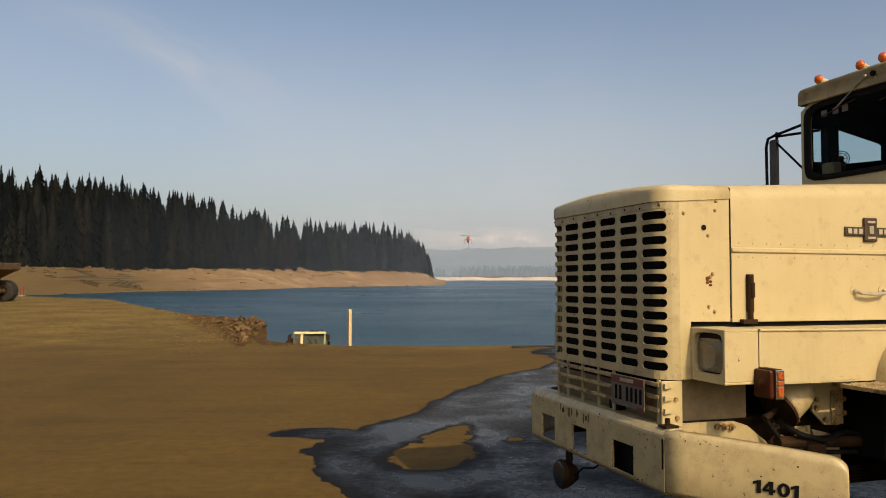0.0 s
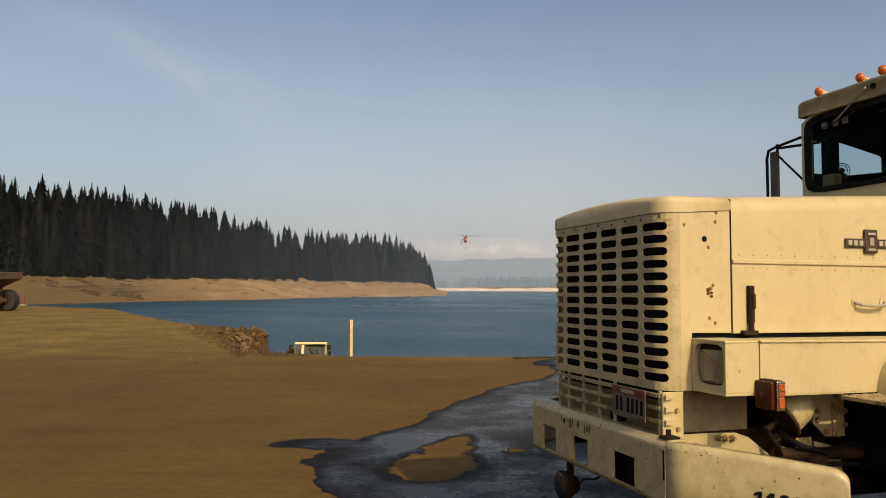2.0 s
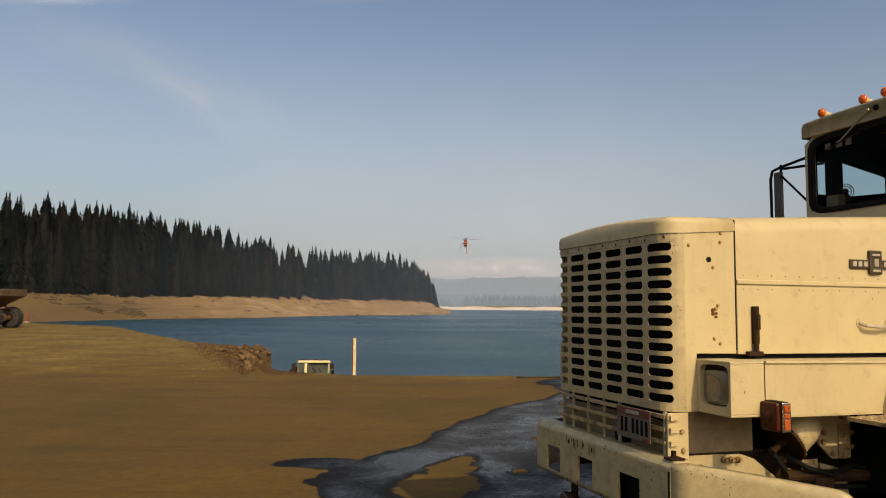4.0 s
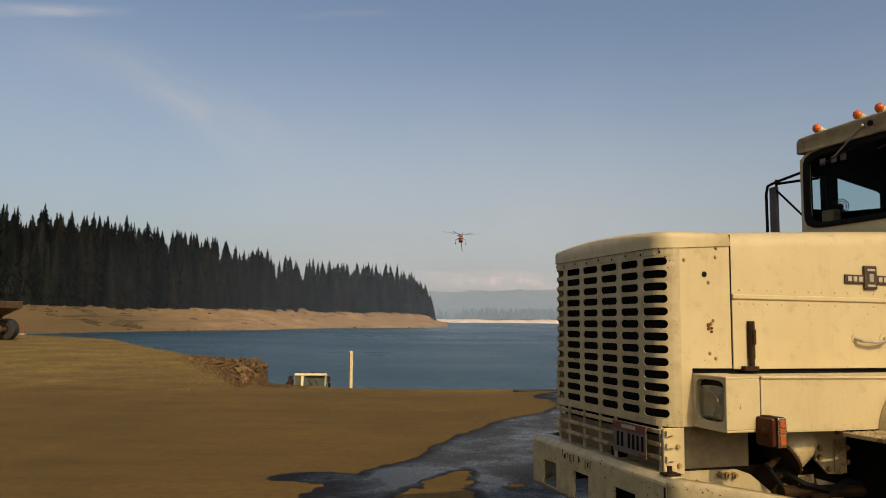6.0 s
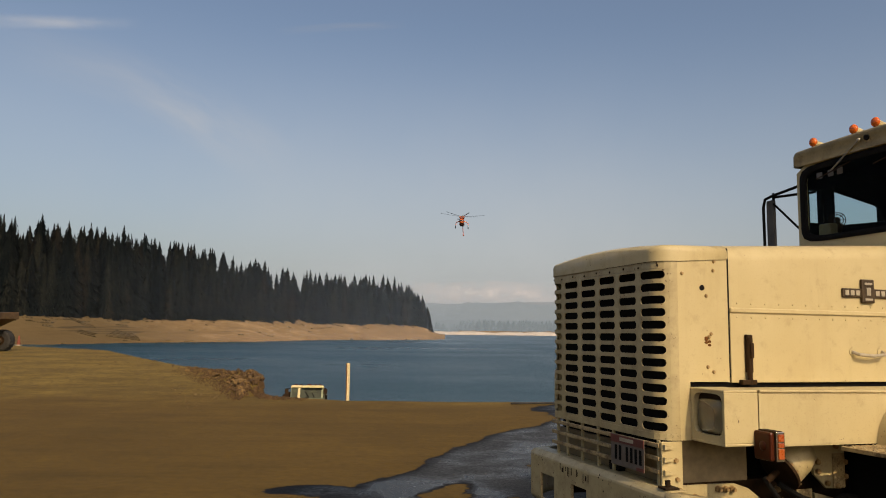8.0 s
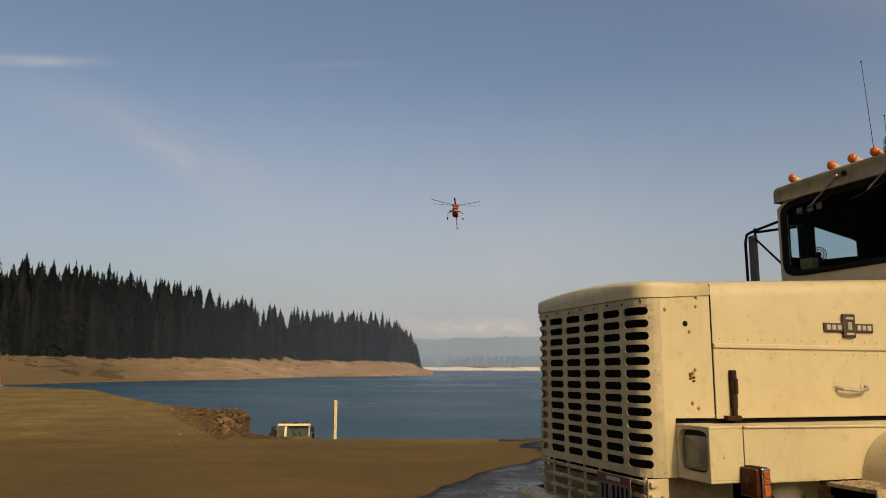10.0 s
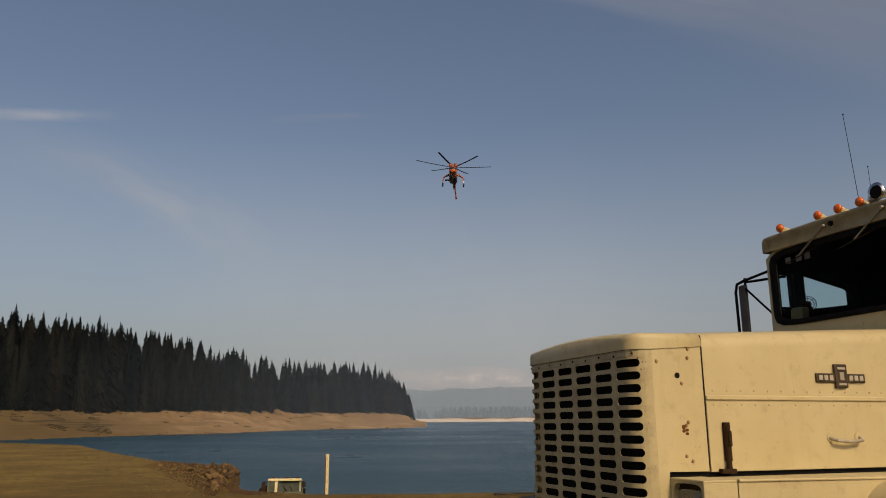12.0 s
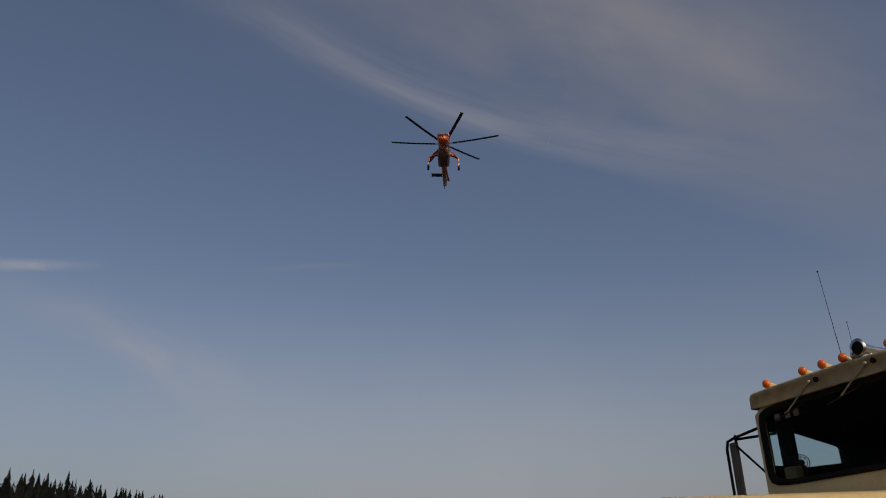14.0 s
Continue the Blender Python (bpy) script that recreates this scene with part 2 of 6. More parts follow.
def ground_z(x, y):
    """Height of the ground: the yard, the ramp down to the lake, the far banks and the hills."""
    near = 0.025 * noise.noise((x * 0.25, y * 0.25, 0)) if math.hypot(x, y) > 12 else 0.0
    past = y - edge_depth(x)
    if past > 0:
        steep = 0.165 if x > -3.6 else (0.33 if x < -5 else 0.25)
        near -= steep * past - 0.3 * (1 - math.exp(-past / 1.5)) * 0.3
    near = max(near, -9.0)
    if y < 40:
        return near
    u = x / y
    e = y - shore_depth(u)
    if u > 0.02:
        e += 30 * noise.noise((x * 0.01, 3, 0))
        far = -4.9 + 6.5 * min(max(e, 0) / 60, 1) + 0.01 * min(max(e - 60, 0), 400) if e > 0 else -9.0
    else:
        e += 6 * noise.noise((x * 0.03, y * 0.03, 0))
        k = min(max(e, 0) / 72, 1)
        tip = float(np.interp(u, (-0.040, -0.022, -0.012, -0.005, 0.001, 0.005), (1.0, 0.8, 0.40, 0.15, 0.06, 0.0)))
        inland = float(np.interp(u, (-0.07, -0.035), (0.10, 0.0)))
        far = -4.9 + tip * (11.2 * (0.35 * k + 0.65 * k * k) + inland * min(max(e - 72, 0), 250)) if e > 0 else -9.0
        if e > 0:
            far += 0.5 * noise.noise((x * 0.08, y * 0.08, 5)) * k
    return max(near, far)


def build_ground():
    angles = list(np.arange(-180, -48, 4.0)) + list(np.arange(-48, 40, 0.22)) + list(np.arange(40, 180, 4.0))
    radii = [0.0] + list(np.geomspace(0.6, 4600, 330))
    verts, n = [], len(angles)
    for r in radii:
        for a in angles:
            x, y = r * math.sin(radians(a)), r * math.cos(radians(a))
            verts.append((x, y, ground_z(x, y)))
    faces = [(i * n + j, (i + 1) * n + j, (i + 1) * n + (j + 1) % n, i * n + (j + 1) % n) for i in range(len(radii) - 1) for j in range(n)]
    ob = raw("ground", verts, [f[::-1] for f in faces], M_GROUND, smooth=True)
    return tagged(ob, "dusty brown packed dirt yard sloping to sandy lake banks", "ground", kind="structure")


build_ground()
lake = raw("water", [(-4000, 12, WATER_Z), (4000, 12, WATER_Z), (4000, 4500, WATER_Z), (-4000, 4500, WATER_Z)], [(0, 1, 2, 3)], M_WATER)
tagged(lake, "dark blue rippled reservoir water below the yard", "lake", kind="structure")


# ---- firs ----
def fir_arrays(rng, tall, wide, fine=1.0):
    """One conifer: many short drooping sprays round a pole, fuller on some sides than on others."""
    vs, fs = [], []
    whorls = max(14, int(tall / 0.70 * fine))
    lean = rng.uniform(0.62, 0.9)
    bare = rng.uniform(0.02, 0.12)
    sides = [rng.uniform(0.65, 1.2) for _ in range(5)]
    waist = [rng.uniform(0.72, 1.15) for _ in range(7)]
    for i in range(whorls):
        k = min(max((i + rng.uniform(-0.4, 0.4)) / (whorls - 1), 0), 1)
        z = tall * (bare + (1 - bare) * k)
        rad = wide * (1 - k) ** lean * waist[int(k * 6.99)] + (0.75 if k < 0.93 else 0.30)
        count = int((9 if k < 0.8 else 5) * fine)
        turn = rng.uniform(0, 6.28)
        for j in range(count):
            a = turn + 6.283 * j / count + rng.uniform(-0.4, 0.4)
            r = rad * rng.uniform(0.6 if fine == 1.0 else 0.3, 1.2) * sides[int(a / 6.2832 * 5) % 5]
            c, s = math.cos(a), math.sin(a)
            b = len(vs)
            w = (0.15 * r + 0.12) / fine
            up = z + rng.uniform(-0.4, 0.4)
            q = rng.uniform(0.45, 0.7)
            sag = rng.uniform(0.25, 0.6) * r
            vs += [(c * r * 0.08, s * r * 0.08, up + 0.5 + 0.25 * r), (c * r * q - s * w, s * r * q + c * w, up - sag - 0.1), (c * r, s * r, up - rng.uniform(0.5, 0.85) * r - 0.2), (c * r * q + s * w, s * r * q - c * w, up - sag), (c * r * q, s * r * q, up - sag - 0.5 - 0.22 * r)]
            fs += [(b, b + 1, b + 2), (b, b + 2, b + 3), (b + 1, b + 4, b + 3)]
    return vs, fs


def trunk_mesh(bm, tall, r):
    bmesh.ops.create_cone(bm, segments=7, radius1=r, radius2=0.05, depth=tall * 0.97, matrix=Matrix.Translation((0, 0, tall * 0.485)))


def build_forest():
    rng = random.Random(4)
    kinds = []
    for tall in (15, 19, 23, 26, 29, 32, 35, 38, 41):
        holder = new("fir_tree")
        vs, fs = fir_arrays(rng, tall, tall * rng.uniform(0.12, 0.18) + 0.8, 2.0)
        raw("crown", vs, fs, M_NEEDLE, holder, True)
        bm = bmesh.new()
        trunk_mesh(bm, tall, 0.012 * tall)
        part("trunk", bm, M_BARK, holder)
        tagged(holder, "tall dark green fir at the forest edge above the bank", "tree", "firs at the forest edge")
        kinds.append((tall, holder))
    placed, fronts = set(), 0
    vs_all, fs_all = [], []
    for i in range(1250):
        u = -0.98 + 0.972 * rng.random() ** 0.75
        e = 74 + rng.random() ** 1.5 * 150
        y = shore_depth(u) + e
        if u > -0.04:
            y = shore_depth(-0.04) + 70 + rng.random() * 90 + (u + 0.04) * 1200
            u -= 0.008
        x = u * y
        z = ground_z(x, y) - 0.4
        top = float(np.interp(u, [-0.6, -0.40, -0.31, -0.20, -0.08, -0.045, -0.022, -0.012], [45, 42, 38, 30, 33, 32, 23, 14]))
        tall = top * (0.50 + 0.42 * rng.random())
        if rng.random() < 0.16:
            tall = top * rng.uniform(0.95, 1.12)
        if e < 96 and -0.62 < u < -0.045 and fronts < 170:
            tall, holder = min(kinds, key=lambda q: abs(q[0] - tall))
            m = pose(x, y, z, 0, 0, rng.uniform(0, 360))
            if tall in placed:
                copy_thing(holder, m)
            else:
                holder.matrix_basis = m
                placed.add(tall)
            fronts += 1
        else:
            vs, fs = fir_arrays(rng, tall, tall * rng.uniform(0.12, 0.18) + 0.8)
            b = len(vs_all)
            vs_all += [(x + a, y + c, z + d) for a, c, d in vs]
            fs_all += [tuple(b + q for q in f) for f in fs]
    for k, (tall, holder) in enumerate(kinds):
        if tall not in placed:
            u = -0.50 + 0.04 * k
            y = shore_depth(u) + 80
            holder.matrix_basis = pose(u * y, y, ground_z(u * y, y) - 0.4, 0, 0, 40 * k)
    woods = raw("forest", vs_all, fs_all, M_NEEDLE, None, True)
    tagged(woods, "dense dark conifer forest on the far bank", "forest", kind="stuff")


build_forest()


# ---- shapes ----
def box(bm, x0, x1, y0, y1, z0, z1, bevel=0.0, seg=2):
    r = bmesh.ops.create_cube(bm, size=1, matrix=Matrix.Translation(((x0 + x1) / 2, (y0 + y1) / 2, (z0 + z1) / 2)) @ Matrix.Diagonal((x1 - x0, y1 - y0, z1 - z0, 1)))
    if bevel:
        edges = {e for v in r["verts"] for e in v.link_edges}
        bmesh.ops.bevel(bm, geom=list(edges), offset=bevel, segments=seg, affect="EDGES", profile=0.5)


def rod(bm, a, b, r0, r1=None, seg=12):
    a, b = Vector(a), Vector(b)
    m = Matrix.Translation((a + b) / 2) @ (b - a).to_track_quat("Z", "Y").to_matrix().to_4x4()
    bmesh.ops.create_cone(bm, cap_ends=True, segments=seg, radius1=r0, radius2=r0 if r1 is None else r1, depth=(b - a).length, matrix=m)


def ball(bm, c, r, seg=12, squash=(1, 1, 1)):
    bmesh.ops.create_uvsphere(bm, u_segments=seg, v_segments=max(6, seg // 2 + 2), radius=r, matrix=Matrix.Translation(c) @ Matrix.Diagonal((*squash, 1)))


def ring(bm, c, axis, big, small, seg=24, sub=8, arc=1.0):
    """A torus, or a part of one."""
    q = Vector(axis).to_track_quat("Z", "Y").to_matrix()
    vs = []
    for i in range(seg):
        a = 2 * math.pi * arc * i / seg
        vs.append([bm.verts.new(Vector(c) + q @ Vector(((big + small * math.cos(b)) * math.cos(a), (big + small * math.cos(b)) * math.sin(a), small * math.sin(b)))) for b in (2 * math.pi * j / sub for j in range(sub))])
    for i in range(seg if arc == 1.0 else seg - 1):
        for j in range(sub):
            bm.faces.new((vs[i][j], vs[(i + 1) % seg][j], vs[(i + 1) % seg][(j + 1) % sub], vs[i][(j + 1) % sub]))


def tube(bm, pts, r, seg=8):
    """A bent round bar as one skin."""
    pts = [Vector(p) for p in pts]
    rings, q = [], None
    for i, p in enumerate(pts):
        d = (pts[min(i + 1, len(pts) - 1)] - pts[max(i - 1, 0)]).normalized()
        q = d.to_track_quat("Z", "Y") if q is None else (q @ Vector((0, 0, 1))).rotation_difference(d) @ q
        rings.append([p + q @ Vector((r * math.cos(2 * math.pi * k / seg), r * math.sin(2 * math.pi * k / seg), 0)) for k in range(seg)])
    loft(bm, rings, close=True)


def many(name, mat, parent, fn, places, label=""):
    """Alike small parts on one mesh, at each of the poses."""
    first = piece(name, mat, parent, fn, label)
    first.matrix_basis = places[0]
    for m in places[1:]:
        ob = new(name, first.data)
        ob.parent, ob.matrix_basis = parent, m
    return first


def loft(bm, sections, close=False, caps=True):
    rows = [[bm.verts.new(p) for p in s] for s in sections]
    n = len(rows[0])
    for a, b in zip(rows, rows[1:]):
        for j in range(n if close else n - 1):
            bm.faces.new((a[j], a[(j + 1) % n], b[(j + 1) % n], b[j]))
    if caps:
        bm.faces.new(rows[0][::-1])
        bm.faces.new(rows[-1])
    bmesh.ops.recalc_face_normals(bm, faces=bm.faces)


def prism(bm, outline, depth):
    """An outline of 3D points, thickened along a vector."""
    d = Vector(depth)
    loft(bm, [[Vector(p) for p in outline], [Vector(p) + d for p in outline]], close=True)


def piece(name, mat, parent, fn, label="", smooth=False):
    bm = bmesh.new()
    fn(bm)
    return part(name, bm, mat, parent, label, smooth)


def arch_section(x, y0, y1, zb, zt, r, crown):
    """Section of a hood: up one side, round the shoulder, over the crowned top and down again."""
    pts = [(x, y0, zb), (x, y0, zb + (zt - r - zb) * 0.5)]
    for i in range(7):
        a = math.pi / 2 * i / 6
        pts.append((x, y0 + r - r * math.cos(a), zt - r + r * math.sin(a)))
    mid = (y0 + y1) / 2
    tops = [(x, y0 + r + (y1 - y0 - 2 * r) * k, zt + crown * (1 - (2 * k - 1) ** 2)) for k in (0.15, 0.35, 0.5, 0.65, 0.85)]
    return pts + tops + [(x, 2 * mid - p[1], p[2]) for p in reversed(pts)]


# ---- truck materials ----
def paint_material(name="cream_paint", tone=1.0, dirt=0.5):
    m, nt, b = material(name, 0.38)
    v = coords(nt)
    big, mid, speck = noise_out(nt, v, 2.2, 6), noise_out(nt, v, 11, 6, 0.7), noise_out(nt, v, 55, 4, 0.7)
    dust = noise_out(nt, v, 140, 3, 0.6)
    col = ramp(nt, big, [(0.3, (0.42 * tone, 0.338 * tone, 0.168 * tone)), (0.7, (0.48 * tone, 0.398 * tone, 0.212 * tone))])
    mp = nt.nodes.new("ShaderNodeMapping")
    mp.inputs["Scale"].default_value = (9, 9, 0.9)
    nt.links.new(v, mp.inputs["Vector"])
    drip = noise_out(nt, mp.outputs[0], 1.6, 5, 0.65)
    col = mix(nt, ramp(nt, drip, [(0.54, 0.0), (0.74, 0.5 * dirt)]), col, (0.235, 0.165, 0.075))
    col = mix(nt, ramp(nt, mid, [(0.55 - 0.1 * (dirt > 0.5), 0.0), (0.72, dirt)]), col, (0.20 * tone, 0.14 * tone, 0.065 * tone))
    low = 0.034 if dirt > 0.5 else 0.0  # more chips on the worn sheets
    rust = calc(nt, "MULTIPLY", ramp(nt, speck, [(0.655 - low, 0.0), (0.69 - low, 1.0)]), ramp(nt, mid, [(0.47, 0.0), (0.55, 1.0)]))
    col = mix(nt, ramp(nt, dust, [(0.58, 0.0), (0.72, 0.35)]), col, (0.24 * tone, 0.17 * tone, 0.08 * tone))
    col = mix(nt, rust, col, (0.060, 0.028, 0.010))
    nt.links.new(col, b.inputs["Base Color"])
    nt.links.new(ramp(nt, mid, [(0.35, 0.33), (0.7, 0.62)]), b.inputs["Roughness"])
    bump(nt, b, mid, 0.12, 0.004)
    return m


M_PAINT = paint_material(dirt=0.3)
M_PAINTOLD = paint_material("worn_cream_paint", 0.90, 0.52)
# roof cream near half tone: visor shade put into the colour, plus heavier dirt
M_VISOR = paint_material("shaded_worn_cream_paint", 0.55, 0.7)


def grime_material():
    """Cream paint under years of grease and road dirt."""
    m, nt, b = material("grimy_cream_paint", 0.6)
    v = coords(nt)
    big, mid, fine = noise_out(nt, v, 5, 5), noise_out(nt, v, 17, 6, 0.7), noise_out(nt, v, 70, 4)
    col = ramp(nt, big, [(0.3, (0.30, 0.215, 0.095)), (0.7, (0.42, 0.32, 0.155))])
    col = mix(nt, ramp(nt, mid, [(0.45, 0.0), (0.68, 0.8)]), col, (0.040, 0.018, 0.009))
    col = mix(nt, ramp(nt, fine, [(0.55, 0.0), (0.68, 0.7)]), col, (0.09, 0.042, 0.016))
    nt.links.new(col, b.inputs["Base Color"])
    nt.links.new(ramp(nt, mid, [(0.4, 0.42), (0.62, 0.75)]), b.inputs["Roughness"])
    bump(nt, b, mid, 0.3, 0.006)
    return m


M_GRIME = grime_material()
M_BOLT = plain("worn_brass_bolt", (0.16, 0.085, 0.03), (0.42, 0.29, 0.13), 0.45, 30.0, 0.35)
# cream set darker, with the shade on sheltered panels put into the colour
M_SHADECREAM = plain("shaded_cream_paint", (0.13, 0.092, 0.042), (0.26, 0.195, 0.095), 0.6, 4.0, bumps=0.002)
# near-black for hoses and rubber, and for shade painted into gaps, holes, cab
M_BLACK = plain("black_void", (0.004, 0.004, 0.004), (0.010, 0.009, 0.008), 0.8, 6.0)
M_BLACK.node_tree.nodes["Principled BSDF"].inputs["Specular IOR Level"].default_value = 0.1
M_RUBBER = plain("tyre_rubber", (0.014, 0.013, 0.012), (0.035, 0.031, 0.026), 0.85, 6.0, bumps=0.003)
M_GREASE = plain("greasy_iron", (0.009, 0.0045, 0.0016), (0.036, 0.018, 0.006), 0.75, 9.0, bumps=0.003)
M_GREASE.node_tree.nodes["Principled BSDF"].inputs["Specular IOR Level"].default_value = 0.15
M_STEEL = plain("dull_steel", (0.20, 0.18, 0.15), (0.38, 0.34, 0.28), 0.45, 12.0, 0.8)
M_CHROME = plain("chrome", (0.55, 0.55, 0.55), (0.75, 0.75, 0.75), 0.14, 10.0, 1.0)
M_BRONZE = plain("dark_bronze", (0.05, 0.035, 0.02), (0.10, 0.07, 0.04), 0.45, 20.0, 0.6)
M_PALE = plain("worn_silver", (0.30, 0.26, 0.19), (0.45, 0.40, 0.30), 0.5, 20.0, 0.4)
M_AMBER = plain("amber_lens", (0.50, 0.085, 0.007), (0.60, 0.13, 0.012), 0.25, 10.0)
M_REDLENS = plain("dark_amber_lens", (0.034, 0.006, 0.0012), (0.062, 0.011, 0.0022), 0.4, 12.0)
M_REDLENS.node_tree.nodes["Principled BSDF"].inputs["Specular IOR Level"].default_value = 0.2
M_AMBERDARK = plain("side_marker_lens", (0.26, 0.05, 0.008), (0.36, 0.08, 0.012), 0.3, 12.0)
M_RUST = plain("rusty_iron", (0.050, 0.019, 0.005), (0.13, 0.052, 0.014), 0.9, 14.0, bumps=0.003)
M_RUST.node_tree.nodes["Principled BSDF"].inputs["Specular IOR Level"].default_value = 0.1
M_MIRROR = plain("dusty_mirror_back", (0.045, 0.038, 0.030), (0.10, 0.088, 0.072), 0.55, 9.0)
M_FLOOR = plain("grey_trim", (0.03, 0.03, 0.03), (0.06, 0.06, 0.06), 0.7, 8.0)
M_WHITE = plain("white_paint", (0.62, 0.60, 0.52), (0.75, 0.72, 0.64), 0.5, 4.0)
M_PLATE = plain("plate_red_fade", (0.09, 0.018, 0.013), (0.14, 0.035, 0.024), 0.55, 14.0)
M_PLATEW = plain("plate_pale", (0.085, 0.068, 0.052), (0.15, 0.125, 0.098), 0.55, 14.0)
M_CABDARK = plain("dark_cab_glass", (0.010, 0.012, 0.013), (0.02, 0.022, 0.024), 0.08, 3.0)
M_INK = plain("black_paint", (0.003, 0.003, 0.003), (0.006, 0.006, 0.005), 0.8, 20.0)
M_INK.node_tree.nodes["Principled BSDF"].inputs["Specular IOR Level"].default_value = 0.1


def glass_material(name, tint, rough, clear):
    m, nt, b = material(name, rough)
    b.inputs["Base Color"].default_value = (*tint, 1)
    b.inputs["Transmission Weight"].default_value = clear
    b.inputs["IOR"].default_value = 1.45
    return m


def pane_material(name, tint, gloss):
    """A thin pane: mostly clear, with a mirror's share of gloss."""
    m, nt, b = material(name, 0.05)
    tr, gl, mx, fr = (nt.nodes.new("ShaderNode" + k) for k in ("BsdfTransparent", "BsdfGlossy", "MixShader", "Fresnel"))
    tr.inputs[0].default_value = (*tint, 1)
    gl.inputs["Roughness"].default_value = 0.03
    fr.inputs["IOR"].default_value = gloss
    nt.links.new(fr.outputs[0], mx.inputs[0])
    nt.links.new(tr.outputs[0], mx.inputs[1])
    nt.links.new(gl.outputs[0], mx.inputs[2])
    nt.links.new(mx.outputs[0], nt.nodes["Material Output"].inputs[0])
    return m


M_PANE = pane_material("window_pane", (0.87, 0.93, 0.94), 1.06)
M_LENS = glass_material("lamp_glass", (0.80, 0.74, 0.56), 0.06, 0.92)

# ---- the plow truck: x towards its rear, y towards its far side, z up ----
CHAMBER = (0.625, -0.03, 0.955)  # middle of the brake chamber's end
HALF, RC = 0.5, 0.10  # half the flat of the nose, corner radius
MID = 0.60            # its middle line


def nose(s, depth=0.0):
    """A point of the nose's plan at s along it from the middle, sunk inwards by depth."""
    sg, s = (1, s) if s >= 0 else (-1, -s)
    arc = RC * math.pi / 2
    if s <= HALF:
        x, y = depth, s
    elif s <= HALF + arc:
        a = (s - HALF) / RC
        x, y = RC - (RC - depth) * math.cos(a), HALF + (RC - depth) * math.sin(a)
    else:
        x, y = RC + s - HALF - arc, HALF + RC - depth
    return x, MID - sg * y


def grille(bm):
    """Nose sheet with thirteen rows of six round-ended slots cut through it."""
    pw, ph, rows = 0.205, 0.0605, 13
    z_low = 1.172 - ph / 2
    cache = {}

    def v(s, z, d):
        k = (round(s, 5), round(z, 5), d)
        if k not in cache:
            x, y = nose(s, d)
            cache[k] = bm.verts.new((x, y, z))
        return cache[k]

    for c in range(6):
        for r in range(rows):
            s0, z0 = (c - 3) * pw, z_low + r * ph
            cs, cz, hw, hh = s0 + pw / 2, z0 + ph / 2, 0.083, 0.0195
            hole, rim = [], []
            end = hw - hh
            for i in range(20):
                a = 2 * math.pi * (i + 0.5) / 20
                ca, sa = math.cos(a), math.sin(a)
                mid_s = cs + math.copysign(end, ca)
                hole.append((mid_s + hh * ca, cz + hh * sa))
                k = min((pw / 2 - end) / abs(ca), ph / 2 / abs(sa))
                rim.append((mid_s + k * ca, cz + k * sa))
                if i in (4, 14):  # along the straight edge
                    for q in range(7):
                        t = end * (1 - q / 3) * (1 if sa > 0 else -1)
                        hole.append((cs + t, cz + math.copysign(hh, sa)))
                        rim.append((cs + t, cz + math.copysign(ph / 2, sa)))
            n = len(hole)
            for d in (0.0, 0.006):
                for i in range(n):
                    j = (i + 1) % n
                    quad = [v(*rim[i], d), v(*rim[j], d), v(*hole[j], d), v(*hole[i], d)]
                    if len(set(quad)) > 2:
                        bm.faces.new(quad)
            for i in range(n):
                j = (i + 1) % n
                bm.faces.new([v(*hole[i], 0.0), v(*hole[j], 0.0), v(*hole[j], 0.006), v(*hole[i], 0.006)])
            # corners of the cell
            for sx, sz in ((1, 1), (-1, 1), (-1, -1), (1, -1)):
                near = sorted(range(n), key=lambda i: abs(rim[i][0] - (cs + sx * pw / 2)) + abs(rim[i][1] - (cz + sz * ph / 2)))[:2]
                corner = (cs + sx * pw / 2, cz + sz * ph / 2)
                for d in (0.0, 0.006):
                    tri = [v(*rim[near[0]], d), v(*corner, d), v(*rim[near[1]], d)]
                    if len(set(tri)) == 3:
                        bm.faces.new(tri)
    bmesh.ops.recalc_face_normals(bm, faces=bm.faces)


def nose_band(bm, s_list, z0, z1, proud=0.0, thick=0.016):
    outer = [[(*nose(s, -proud), z0), (*nose(s, -proud), z1)] for s in s_list]
    inner = [[(*nose(s, thick), z1), (*nose(s, thick), z0)] for s in s_list]
    loft(bm, [a + b for a, b in zip(outer, inner)], close=True)


def s_steps(a, b, n):
    return [a + (b - a) * i / n for i in range(n + 1)]


def rivet(bm, x, z, r, y=0.0):
    bmesh.ops.create_cone(bm, cap_ends=True, segments=10, radius1=r, radius2=r * 0.6, depth=r * 0.9, matrix=Matrix.Translation((x, y - r * 0.4, z)) @ pose(0, 0, 0, 90, 0, 0))


